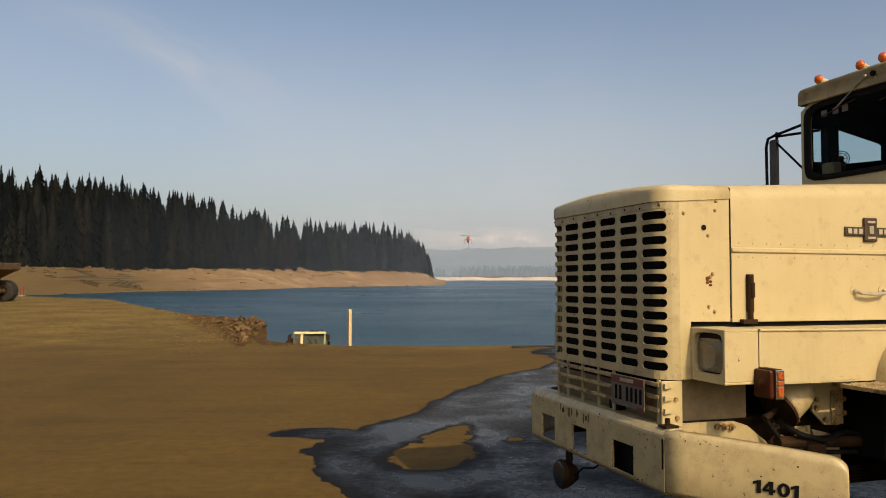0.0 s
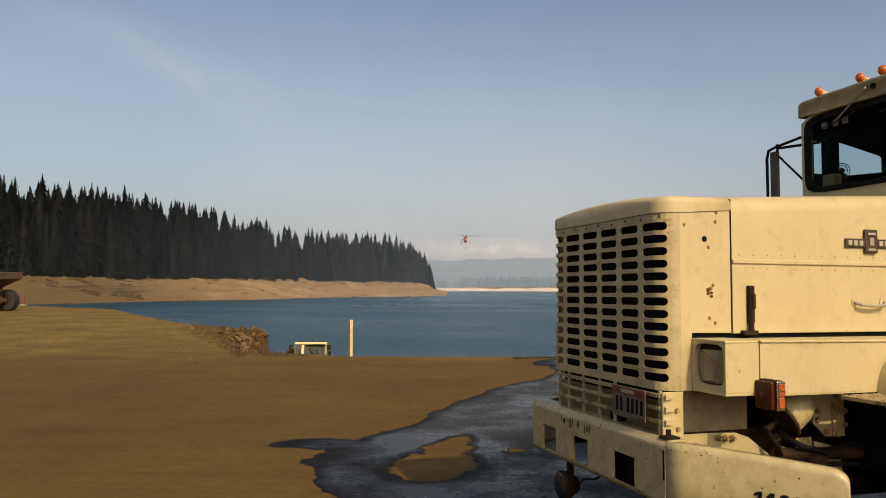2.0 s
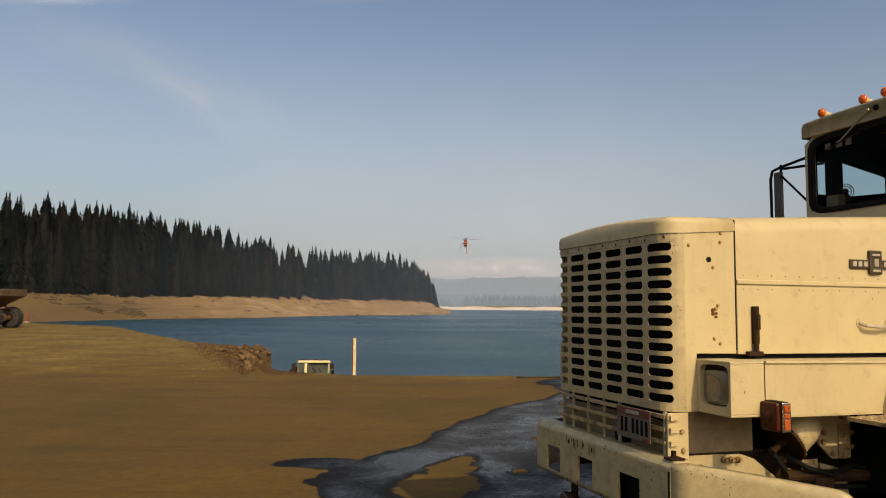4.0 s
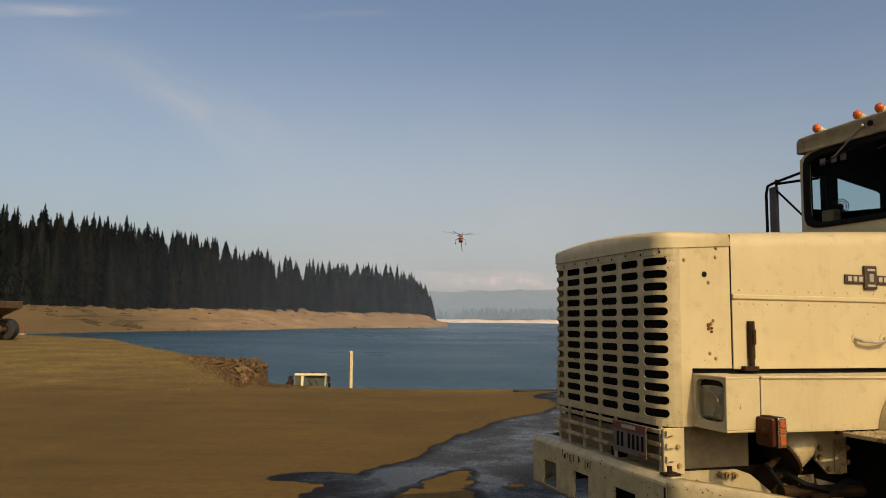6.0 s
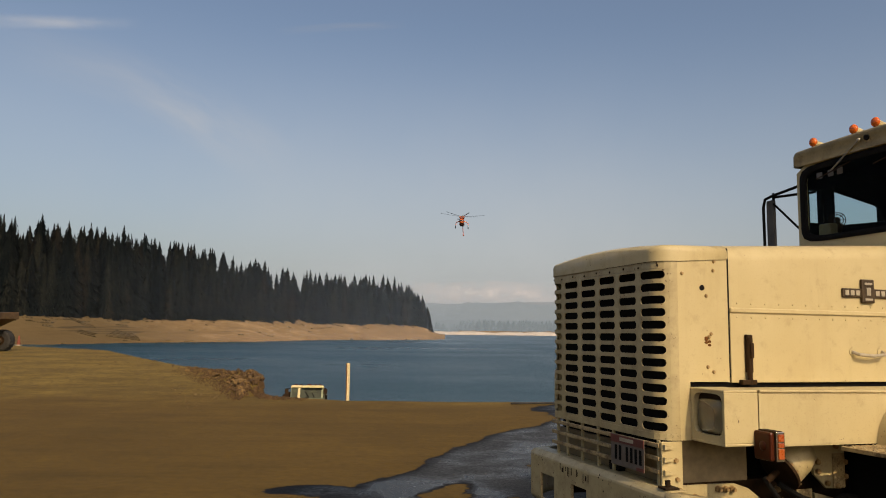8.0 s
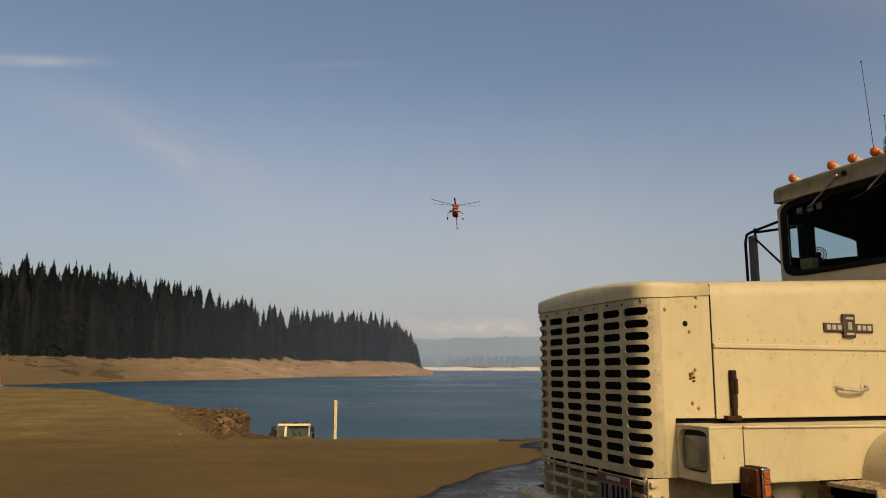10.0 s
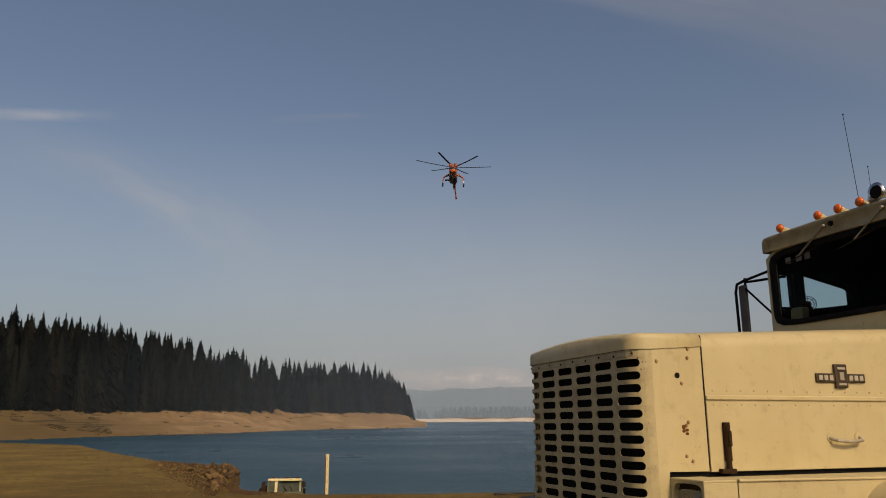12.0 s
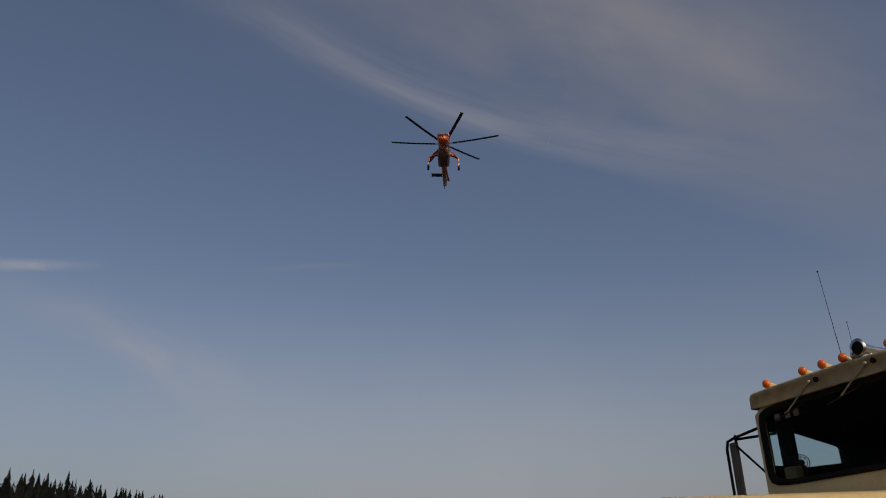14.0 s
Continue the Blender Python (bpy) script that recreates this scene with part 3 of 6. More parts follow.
def build_truck():
    truck = new("plow_truck")
    truck.matrix_basis = pose(1.03, 3.6, 0, -0.44, 0.3, 18)
    tagged(truck, "cream conventional-cab plow truck with slotted grille and swept bumper", "truck")
    shell = piece("grille_shell", M_PAINTOLD, truck, grille, "cream sheet grille with rows of round-ended slots")
    for p in shell.data.polygons:
        p.use_smooth = True
    shell.data.set_sharp_from_angle(angle=radians(35))
    arc_end = HALF + RC * math.pi / 2
    piece("grille_header", M_PAINTOLD, shell, lambda bm: nose_band(bm, s_steps(-arc_end, arc_end, 40), 1.9295, 1.962, 0.001))
    piece("grille_sill", M_PAINTOLD, shell, lambda bm: nose_band(bm, s_steps(-arc_end, arc_end, 40), 1.112, 1.1415, 0.001))
    for sg in (-1, 1):
        piece("grille_edge", M_PAINTOLD, shell, lambda bm: nose_band(bm, s_steps(sg * 0.6152, sg * (arc_end + 0.002), 6), 1.1418, 1.9292, 0.0), "", True).data.set_sharp_from_angle(angle=radians(35))

    spots = [nose(-0.56 + 0.14 * k) for k in range(9)]
    many("screw", M_GREASE, shell, lambda bm: ball(bm, (0, 0, 0), 0.006, 8), [pose(x - 0.001, y, 1.945 - 0.006 * (k % 2)) for k, (x, y) in enumerate(spots)])

    # black sheet added behind the slots, standing for the dark inside
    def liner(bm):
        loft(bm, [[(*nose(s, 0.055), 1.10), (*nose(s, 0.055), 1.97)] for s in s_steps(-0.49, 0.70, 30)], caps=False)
    piece("slot_liner", M_BLACK, truck, liner, "black liner sheet standing for the dark behind the slots")

    # side cheeks behind the grille, notched over the headlamp box
    def cheek(bm, y, d):
        prism(bm, [(0.100, y, 1.112), (0.160, y, 1.112), (0.160, y, 1.386), (0.386, y, 1.384), (0.386, y, 1.985), (0.100, y, 1.962)], (0, d, 0))
    piece("nose_cheek", M_PAINT, truck, lambda bm: cheek(bm, 0.0, 0.016))
    piece("nose_cheek", M_PAINT, truck, lambda bm: cheek(bm, 1.2, -0.016))
    # cap over the nose
    def cap(bm):
        secs = []
        rr = RC + 0.008
        for x in (-0.0079, -0.004, 0.004, 0.016, 0.035, 0.06, 0.09, 0.14, 0.2, 0.388):
            inset = -0.006 + (rr - math.sqrt(max(rr * rr - (RC - x) ** 2, 0)) if x < RC else 0)
            top = 2.042 + 0.03 * max(x, 0) - 0.018 * max(0, 1 - (x + 0.0079) / 0.05) ** 2.2
            secs.append(arch_section(x, inset, 1.2 - inset, 1.963 + max(x - 0.1, 0) * 0.075, top, 0.026 + 0.05 * min(max(x, 0), 0.4), 0.026))
        loft(bm, secs)
    piece("nose_cap", M_PAINT, truck, cap, smooth=True)

    many("cheek_bolt", M_BOLT, truck, lambda bm: rivet(bm, 0, 0, 0.010), [pose(x, 0, z) for x, z in ((0.305, 1.925), (0.262, 1.80), (0.285, 1.615), (0.272, 1.600), (0.262, 1.456), (0.295, 1.432), (0.125, 1.905), (0.31, 1.97))])
    piece("rust_spot", M_RUST, truck, lambda bm: [ball(bm, (0.262 + 0.012 * math.cos(k * 2.1), -0.0005, 1.578 + 0.018 * math.sin(k * 1.7)), 0.009, 8, (1.2, 0.15, 0.8)) for k in range(6)])
    piece("cheek_hole", M_BLACK, truck, lambda bm: rod(bm, (0.238, -0.0025, 1.839), (0.238, 0.0, 1.839), 0.014, seg=16))

    # main hood: upper shell and lower side door, with the bead between them
    def hood(bm):
        loft(bm, [arch_section(x, 0.0, 1.2, 1.742, 2.060 + (x - 0.4) * 0.052, 0.085, 0.035) for x in (0.396, 0.41, 0.8, 1.3, 1.8, 2.1)], caps=False)
    piece("hood", M_PAINT, truck, hood, smooth=True)
    for y, sg in ((0.0, 1), (1.2, -1)):
        side = piece("hood_side", M_PAINT, truck, lambda bm: box(bm, 0.398, 2.1, min(y, y + sg * 0.018), max(y, y + sg * 0.018), 1.380, 1.727, 0.004))
        if sg == 1:
            many("handle_plate", M_PAINT, side, lambda bm: rod(bm, (0, -0.004, 0), (0, 0.004, 0), 0.026, seg=18), [pose(x, 0, 1.535) for x in (1.16, 1.345)])
            piece("grab_handle", M_PALE, side, lambda bm: tube(bm, [(1.15, -0.004, 1.535), (1.165, -0.035, 1.522), (1.25, -0.042, 1.515), (1.335, -0.035, 1.522), (1.35, -0.004, 1.535)], 0.009))

            def latch(bm):
                box(bm, 0.478, 0.512, -0.022, 0.0, 1.43, 1.615, 0.004)
                box(bm, 0.486, 0.504, -0.040, -0.01, 1.50, 1.575, 0.004)
                rod(bm, (0.492, -0.018, 1.60), (0.492, -0.018, 1.372), 0.013)
                box(bm, 0.44, 0.525, -0.03, 0.0, 1.372, 1.395, 0.003)
            piece("latch", M_GREASE, side, latch, "dark greasy spring latch")
    piece("hood_bead", M_PAINT, truck, lambda bm: (box(bm, 0.396, 2.1, -0.010, 0.012, 1.722, 1.746, 0.006, 3)))
    many("rivet", M_PAINT, truck, lambda bm: rivet(bm, 0, 0, 0.0048), [pose(0.44 + 0.085 * k, 0, z) for k in range(19) for z in (1.768, 1.700)])
    # black strip sunk in the seam, standing for its shadow line
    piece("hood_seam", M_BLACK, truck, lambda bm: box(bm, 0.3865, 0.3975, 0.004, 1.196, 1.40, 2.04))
    # black block put in for the dark gap between hood and fender
    piece("gap_block", M_BLACK, truck, lambda bm: box(bm, 0.17, 2.1, 0.022, 1.178, 1.30, 1.70))

    # maker's badge, kept as plain shapes
    badge = piece("badge", M_BRONZE, truck, lambda bm: (box(bm, 1.098, 1.432, -0.012, 0.0, 1.818, 1.866, 0.004), box(bm, 1.222, 1.306, -0.018, 0.0, 1.790, 1.916, 0.006)), "dark bronze badge with plain raised marks")

    many("badge_mark", M_PALE, badge, lambda bm: box(bm, -0.0125, 0.0125, -0.016, -0.012, -0.0135, 0.0135, 0.002), [pose(x, 0, 1.8425) for x in (1.1245, 1.1605, 1.1965, 1.3305, 1.3665, 1.4025)])
    many("badge_bar", M_PALE, badge, lambda bm: box(bm, -0.026, 0.026, -0.021, -0.018, -0.006, 0.006, 0.002), [pose(1.264, 0, 1.809), pose(1.264, 0, 1.892)])
    piece("badge_square", M_PALE, badge, lambda bm: box(bm, 1.250, 1.278, -0.021, -0.018, 1.830, 1.872, 0.002))

    # headlamp boxes and fenders on both sides
    def lamp_side(y_in, y_out, near):
        sg = -1 if near else 1
        lo, hi = min(y_in, y_out), max(y_in, y_out)

        def housing(bm):
            # open-fronted box: four walls and a back
            t = 0.012
            box(bm, 0.157, 0.340, lo, hi, 1.362 - t, 1.362, 0.004)
            box(bm, 0.157, 0.340, lo, hi, 1.113, 1.113 + t, 0.004)
            box(bm, 0.157, 0.340, lo, lo + t, 1.113 + t, 1.362 - t, 0.003)
            box(bm, 0.157, 0.340, hi - t, hi, 1.113 + t, 1.362 - t, 0.003)
            box(bm, 0.245, 0.255, lo + t, hi - t, 1.113 + t, 1.362 - t)
        hb = piece("headlamp_box", M_PAINT, truck, housing)

        def face(bm):
            o, i = [], []
            for k in range(32):
                a = 2 * math.pi * k / 32
                ca, sa = math.cos(a), math.sin(a)
                q = 1 / max(abs(ca), abs(sa))
                o.append(((lo + hi) / 2 + 0.112 * ca * q, 1.2375 + 0.1145 * sa * q))
                p = 1 / (abs(ca) ** 6 + abs(sa) ** 6) ** (1 / 6)
                i.append(((lo + hi) / 2 + 0.104 * ca * p, 1.2475 + 0.094 * sa * p))
            rows = [[bm.verts.new((x, y, z)) for y, z in loop] for x, loop in ((0.160, o), (0.160, i), (0.196, i))]
            for a, b in zip(rows, rows[1:]):
                for k in range(32):
                    bm.faces.new((a[k], a[(k + 1) % 32], b[(k + 1) % 32], b[k]))
            bmesh.ops.recalc_face_normals(bm, faces=bm.faces)
        piece("lamp_face", M_PAINT, hb, face)
        m = (lo + hi) / 2

        def rounded(dx, hw, hh, zc):
            return [(dx, m + hw * math.copysign(abs(math.cos(a)) ** 0.4, math.cos(a)), zc + hh * math.copysign(abs(math.sin(a)) ** 0.4, math.sin(a))) for a in (2 * math.pi * (j + 0.5) / 24 for j in range(24))]

        def bowl(bm):
            loft(bm, [rounded(*q, 1.238) for q in ((0.184, 0.096, 0.075), (0.200, 0.089, 0.069), (0.222, 0.062, 0.047), (0.236, 0.02, 0.015))], close=True, caps=False)
            rod(bm, (0.236, m, 1.238), (0.212, m, 1.238), 0.012)

        def lens(bm):
            secs = []
            for k, (dx, q) in enumerate(((0.183, 1.0), (0.178, 1.0), (0.172, 0.92), (0.167, 0.55), (0.1655, 0.1))):
                secs.append(rounded(dx, 0.098 * q, 0.077 * q, 1.238))
            loft(bm, secs, close=True)
        piece("lamp_gasket", M_GREASE, hb, lambda bm: loft(bm, [rounded(0.190, 0.112, 0.104, 1.2475), rounded(0.186, 0.098, 0.077, 1.238), rounded(0.205, 0.097, 0.076, 1.238)], close=True, caps=False))
        piece("reflector", M_STEEL, hb, bowl, "", True)
        piece("headlamp", M_LENS, hb, lens, "rectangular sealed-beam lamp, slightly yellowed", True)

        def fender(bm):
            y = y_out
            d = 0.012 * -sg
            prism(bm, [(0.345, y, 1.108), (0.345, y, 1.360), (2.30, y, 1.342), (2.30, y, 1.20), (1.42, y, 1.20), (1.36, y, 1.105)], (0, d, 0))
            box(bm, 0.345, 2.30, lo, hi, 1.346, 1.358, 0.003)
            box(bm, 0.345, 0.93, min(y, y - sg * 0.10), max(y, y - sg * 0.10), 1.1085, 1.119, 0.003)
        piece("fender", M_PAINT, truck, fender)
        piece("fender_bead", M_PAINT, truck, lambda bm: rod(bm, (0.345, y_out + sg * 0.002, 1.357), (2.3, y_out + sg * 0.002, 1.339), 0.007))
    lamp_side(-0.002, -0.246, True)
    lamp_side(1.202, 1.446, False)

    # turn signal on a stub under the fender
    def signal(y, sg):
        holder = piece("turn_signal", M_GREASE, truck, lambda bm: (box(bm, 0.335, 0.383, min(y, y + sg * 0.118), max(y, y + sg * 0.118), 1.055, 1.190, 0.008)), "square dark amber turn signal with bright side strip")
        piece("front_lens", M_REDLENS, holder, lambda bm: (box(bm, 0.312, 0.336, min(y + sg * .004, y + sg * 0.114), max(y + sg * .004, y + sg * 0.114), 1.060, 1.186, 0.010), ball(bm, (0.312, y + sg * 0.065, 1.123), 0.022, 12, (0.3, 1, 1))))
        piece("side_frame", M_CHROME, holder, lambda bm: box(bm, 0.337, 0.382, min(y + sg * 0.116, y + sg * 0.123), max(y + sg * 0.116, y + sg * 0.123), 1.058, 1.187, 0.003))
        [piece("side_lens", M_AMBERDARK, holder, lambda bm: box(bm, 0.344, 0.375, min(y + sg * 0.121, y + sg * 0.128), max(y + sg * 0.121, y + sg * 0.128), a, b, 0.003)) for a, b in ((1.070, 1.115), (1.120, 1.140), (1.145, 1.178))]
    signal(-0.236, -1)
    signal(1.436, 1)

    # bumper: centre plate with openings, seam, and swept wings
    def bumper(bm):
        bx, y0, y1, zb, zt = -0.065, -0.10, 1.325, 0.600, 0.902
        holes = ((1.005, 1.19), (0.62, 0.795), (0.155, 0.362))
        ys = sorted({y0, y1, *[q for h in holes for q in h], *np.linspace(y0, y1, 15)})
        zs = [zb, zb + 0.004, zb + 0.010, zb + 0.018, zb + 0.026, 0.634, 0.778, zt - 0.035, zt - 0.024, zt - 0.014, zt - 0.008, zt - 0.003, zt]
        def off(z):
            e = min(z - zb, zt - z)
            return 0.03 * (1 - min(e / 0.034, 1)) ** 2
        grid = {}
        for d in (0, 1):
            for i, y in enumerate(ys):
                for j, z in enumerate(zs):
                    grid[d, i, j] = bm.verts.new((bx + off(z) + 0.012 * d, y, z))
        solid = lambda i, j: 0 <= i < len(ys) - 1 and 0 <= j < len(zs) - 1 and not (j == 5 and any(a - 1e-6 <= (ys[i] + ys[i + 1]) / 2 <= b for a, b in holes))
        for i in range(len(ys) - 1):
            for j in range(len(zs) - 1):
                if not solid(i, j):
                    continue
                for d in (0, 1):
                    bm.faces.new([grid[d, i, j], grid[d, i + 1, j], grid[d, i + 1, j + 1], grid[d, i, j + 1]])
                for di, dj, e in ((-1, 0, ((i, j), (i, j + 1))), (1, 0, ((i + 1, j), (i + 1, j + 1))), (0, -1, ((i, j), (i + 1, j))), (0, 1, ((i, j + 1), (i + 1, j + 1)))):
                    if not solid(i + di, j + dj):
                        bm.faces.new([grid[0, *e[0]], grid[0, *e[1]], grid[1, *e[1]], grid[1, *e[0]]])
        bmesh.ops.recalc_face_normals(bm, faces=bm.faces)
        # top flange
        box(bm, bx + 0.030, bx + 0.12, y0, y1, zt - 0.006, zt + 0.002, 0.002)
    bump_ob = piece("bumper", M_PAINTOLD, truck, bumper, "scuffed cream steel bumper with square openings")
    for y0, y1 in ((1.005, 1.19), (0.62, 0.795), (0.155, 0.362)):
        for yy in (y0 + 0.002, y1 - 0.002):
            piece("opening_lip", M_GRIME, bump_ob, lambda bm: box(bm, -0.062, -0.050, yy - 0.005, yy + 0.005, 0.634, 0.778, 0.003))
    # black backing box added so the near opening reads dark
    piece("opening_backing", M_BLACK, bump_ob, lambda bm: box(bm, 0.0, 0.30, 0.10, 0.46, 0.60, 0.84, 0.01))
    # scraped bare patches
    rng = random.Random(8)
    marks = []
    for k in range(16):
        if k not in (7, 8, 11, 12):
            marks.append(pose(-0.0655, 0.93 - 0.022 * k + rng.uniform(-0.01, 0.01), 0.845 - 0.012 * (k > 10) + rng.uniform(-0.012, 0.008)) @ Matrix.Diagonal((1, rng.uniform(0.4, 1.6), rng.uniform(0.4, 1.3), 1)))
    for k in range(30):
        y, z = rng.uniform(-0.08, 1.27), rng.choice((rng.uniform(0.62, 0.64), rng.uniform(0.785, 0.885)))
        marks.append(pose(-0.0655, y, z) @ Matrix.Diagonal((1, rng.uniform(0.3, 1.0), rng.uniform(0.08, 0.25), 1)))
    many("scrape_mark", M_GREASE, bump_ob, lambda bm: box(bm, -0.001, 0.001, -0.004, 0.004, -0.02, 0.02), marks)
    spots = []
    for k in range(12):
        q, z = rng.uniform(0.03, 0.48), rng.uniform(0.60, 0.80)
        if rng.random() < 0.5:
            z = rng.uniform(0.80, 0.86)
        spots.append(pose(-0.0636 + q, -0.1066 - q, z - 0.055 * (q / 0.52) ** 1.4 * 0.8 + 0.02, 0, 0, -45) @ Matrix.Diagonal((rng.uniform(0.3, 1.6), 1, rng.uniform(0.3, 1.0), 1)))
    many("chip", M_GREASE, bump_ob, lambda bm: ball(bm, (0, 0, 0), 0.0042, 6, (1, 0.12, 0.8)), spots)

    def wing(bm, sg):
        y0 = -0.106 if sg < 0 else 1.331
        secs = []
        for q in (0, 0.12, 0.25, 0.4, 0.55, 0.7, 0.82, 0.90, 0.94, 0.97, 0.99, 1.0):
            d = 0.52 * q
            drop = 0.055 * q ** 1.4
            nx, ny = -0.707, sg * 0.707
            x, y = -0.063 + d, y0 + sg * d
            rnd = 0.045 * (1 - math.sqrt(max(1 - ((q - 0.9) / 0.1) ** 2, 0))) if q > 0.9 else 0.0
            zt, zb = 0.898 - drop - rnd, 0.604 - drop * 0.8 + rnd
            loop = [(x + 0.035, y - sg * 0.035, zt + 0.002), (x + 0.012, y - sg * 0.012, zt), (x + 0.002, y - sg * 0.002, zt - 0.012), (x, y, zt - 0.035), (x, y, (zt + zb) / 2), (x, y, zb + 0.03), (x + 0.012, y - sg * 0.012, zb), (x + 0.02, y - sg * 0.02, zb + 0.004), (x + 0.010, y - sg * 0.010, zb + 0.04), (x + 0.010, y - sg * 0.010, zt - 0.04), (x + 0.035, y - sg * 0.035, zt - 0.006)]
            secs.append(loop)
        loft(bm, secs, close=True)
    w = piece("bumper_wing", M_PAINTOLD, truck, lambda bm: wing(bm, -1), "swept cream bumper end with black fleet number", True)
    piece("bumper_wing", M_PAINTOLD, truck, lambda bm: wing(bm, 1), "", True)
    piece("bumper_seam", M_GREASE, truck, lambda bm: box(bm, -0.060, -0.02, -0.1058, -0.1002, 0.62, 0.885))
    piece("seam_slot", M_BLACK, truck, lambda bm: box(bm, -0.0668, -0.060, -0.097, -0.084, 0.725, 0.86))
    # fleet number
    def digits(bm):
        one = [(0.30, 0), (0.57, 0), (0.57, 1), (0.38, 1), (0.06, 0.84), (0.06, 0.62), (0.30, 0.72)]
        shapes = [(0.0, one), (0.68, [(0.40, 0), (0.66, 0), (0.66, 1), (0.40, 1)]), (0.68, [(0.0, 0.20), (0.80, 0.20), (0.80, 0.40), (0.0, 0.40)]), (0.68, [(0.0, 0.40), (0.22, 0.40), (0.58, 1.0), (0.38, 1.0)]), (2.34, one)]
        for k, (off, shape) in enumerate(shapes):
            prism(bm, [((off + x - 1.48) * 0.063, (y - 0.5) * 0.056, 0.0002 * k) for x, y in shape], (0, 0, 0.001))
        n = 28
        loops = [[((1.98 + rx * math.cos(a) - 1.48) * 0.063, ry * math.sin(a) * 0.056, z) for a in (2 * math.pi * j / n for j in range(n))] for rx, ry, z in ((0.39, 0.52, 0.0), (0.39, 0.52, 0.001), (0.135, 0.29, 0.001), (0.135, 0.29, 0.0))]
        loft(bm, loops, close=True, caps=False)
    num = piece("fleet_number", M_INK, None, digits)
    num.parent = w
    num.matrix_basis = pose(-0.063 + 0.324 - 0.003, -0.106 - 0.324 - 0.003, 0.698, 90, 2.5, -45)

    # number plate: colours and bars only
    plate = piece("number_plate", M_PLATEW, truck, lambda bm: box(bm, -0.034, -0.030, 0.135, 0.440, 0.938, 1.090, 0.002), "red and pale number plate with dark bars")
    plate.matrix_basis = pose(0, -0.03, 0.012)
    piece("plate_band", M_PLATE, plate, lambda bm: (box(bm, -0.0365, -0.034, 0.136, 0.439, 1.052, 1.089), box(bm, -0.0365, -0.034, 0.136, 0.20, 0.939, 0.955)))
    many("plate_bar", M_INK, plate, lambda bm: box(bm, -0.0365, -0.034, 0.004, 0.024, 0.968, 1.040, 0.001), [pose(0, y, 0) for y in (0.152, 0.192, 0.232, 0.272, 0.336, 0.376)])
    piece("plate_word_bar", M_PALE, plate, lambda bm: box(bm, -0.0385, -0.0365, 0.225, 0.35, 1.062, 1.080, 0.001))

    # lower guard of flat bars between grille and bumper
    guard = new("lower_guard")
    guard.parent = truck
    for z in (1.088, 1.028, 0.968):
        piece("guard_bar", M_GRIME, guard, lambda bm: box(bm, -0.012, 0.006, 0.02, 1.14, z - 0.010, z + 0.010, 0.003))
    for y in (0.05, 0.46, 0.62, 0.80, 0.98, 1.10):
        piece("guard_post", M_PAINTOLD, guard, lambda bm: box(bm, 0.007, 0.018, y - 0.011, y + 0.011, 0.90, 1.11, 0.002))
    piece("lower_panel", M_SHADECREAM, truck, lambda bm: box(bm, 0.06, 0.075, 0.02, 1.18, 0.86, 1.05, 0.003))
    # black sheet stands for the dark space behind the guard bars
    piece("lower_backing", M_BLACK, truck, lambda bm: box(bm, 0.085, 0.10, 0.02, 1.18, 0.80, 1.12))
    piece("guard_ring", M_BLACK, truck, lambda bm: rod(bm, (0.02, 0.475, 0.93), (0.06, 0.475, 0.93), 0.05, seg=20))

    def louver(bm):
        box(bm, -0.005, 0.108, 0.0, 0.014, 0.86, 1.108, 0.003)
        for z in (1.085, 1.028, 0.968):
            prism(bm, [(0.0, -0.002, z - 0.012), (0.0, -0.002, z + 0.012), (0.045, -0.002, z + 0.004), (0.045, -0.002, z - 0.004)], (0, -0.016, 0))
    piece("guard_cheek", M_PAINT, truck, louver)
    many("cheek_bolt", M_BOLT, truck, lambda bm: rod(bm, (0, -0.012, 0), (0, 0.0, 0), 0.011, seg=6), [pose(0.068, 0, 1.022), pose(0.075, 0, 0.935), pose(0.090, 0, 0.885)])
    piece("bumper_bracket", M_GREASE, truck, lambda bm: (box(bm, -0.045, 0.03, -0.085, -0.02, 0.905, 0.915, 0.003), rod(bm, (-0.01, -0.05, 0.91), (-0.01, -0.05, 0.945), 0.012, seg=6)))
    piece("fog_lamp", M_GREASE, truck, lambda bm: (loft(bm, [[(x, 0.93 + r * math.cos(a), 0.465 + r * math.sin(a)) for a in (2 * math.pi * j / 24 for j in range(24))] for x, r in ((-0.075, 0.078), (-0.06, 0.085), (-0.045, 0.082), (-0.01, 0.070), (0.03, 0.045), (0.045, 0.012))], close=True), box(bm, -0.02, 0.0, 0.90, 0.96, 0.53, 0.62, 0.004)), "round dark fog lamp hung under the bumper", True)
    piece("fog_lens", M_CABDARK, truck, lambda bm: ball(bm, (-0.072, 0.93, 0.465), 0.076, 20, (0.16, 1, 1)), smooth=True)
    piece("fog_cable", M_BLACK, truck, lambda bm: tube(bm, [(-0.01, 0.86, 0.47), (0.0, 0.78, 0.53), (0.01, 0.68, 0.55), (0.03, 0.6, 0.60)], 0.006))

    # frame rails, brake chamber, plates, springs and axle
    for y in (0.10, 1.02):
        piece("frame_rail", M_GREASE, truck, lambda bm: box(bm, 0.02, 6.6, y, y + 0.08, 0.68, 0.90, 0.006))
    piece("side_tank_panel", M_SHADECREAM, truck, lambda bm: (box(bm, 0.118, 0.50, 0.035, 0.06, 0.908, 1.112, 0.004)))
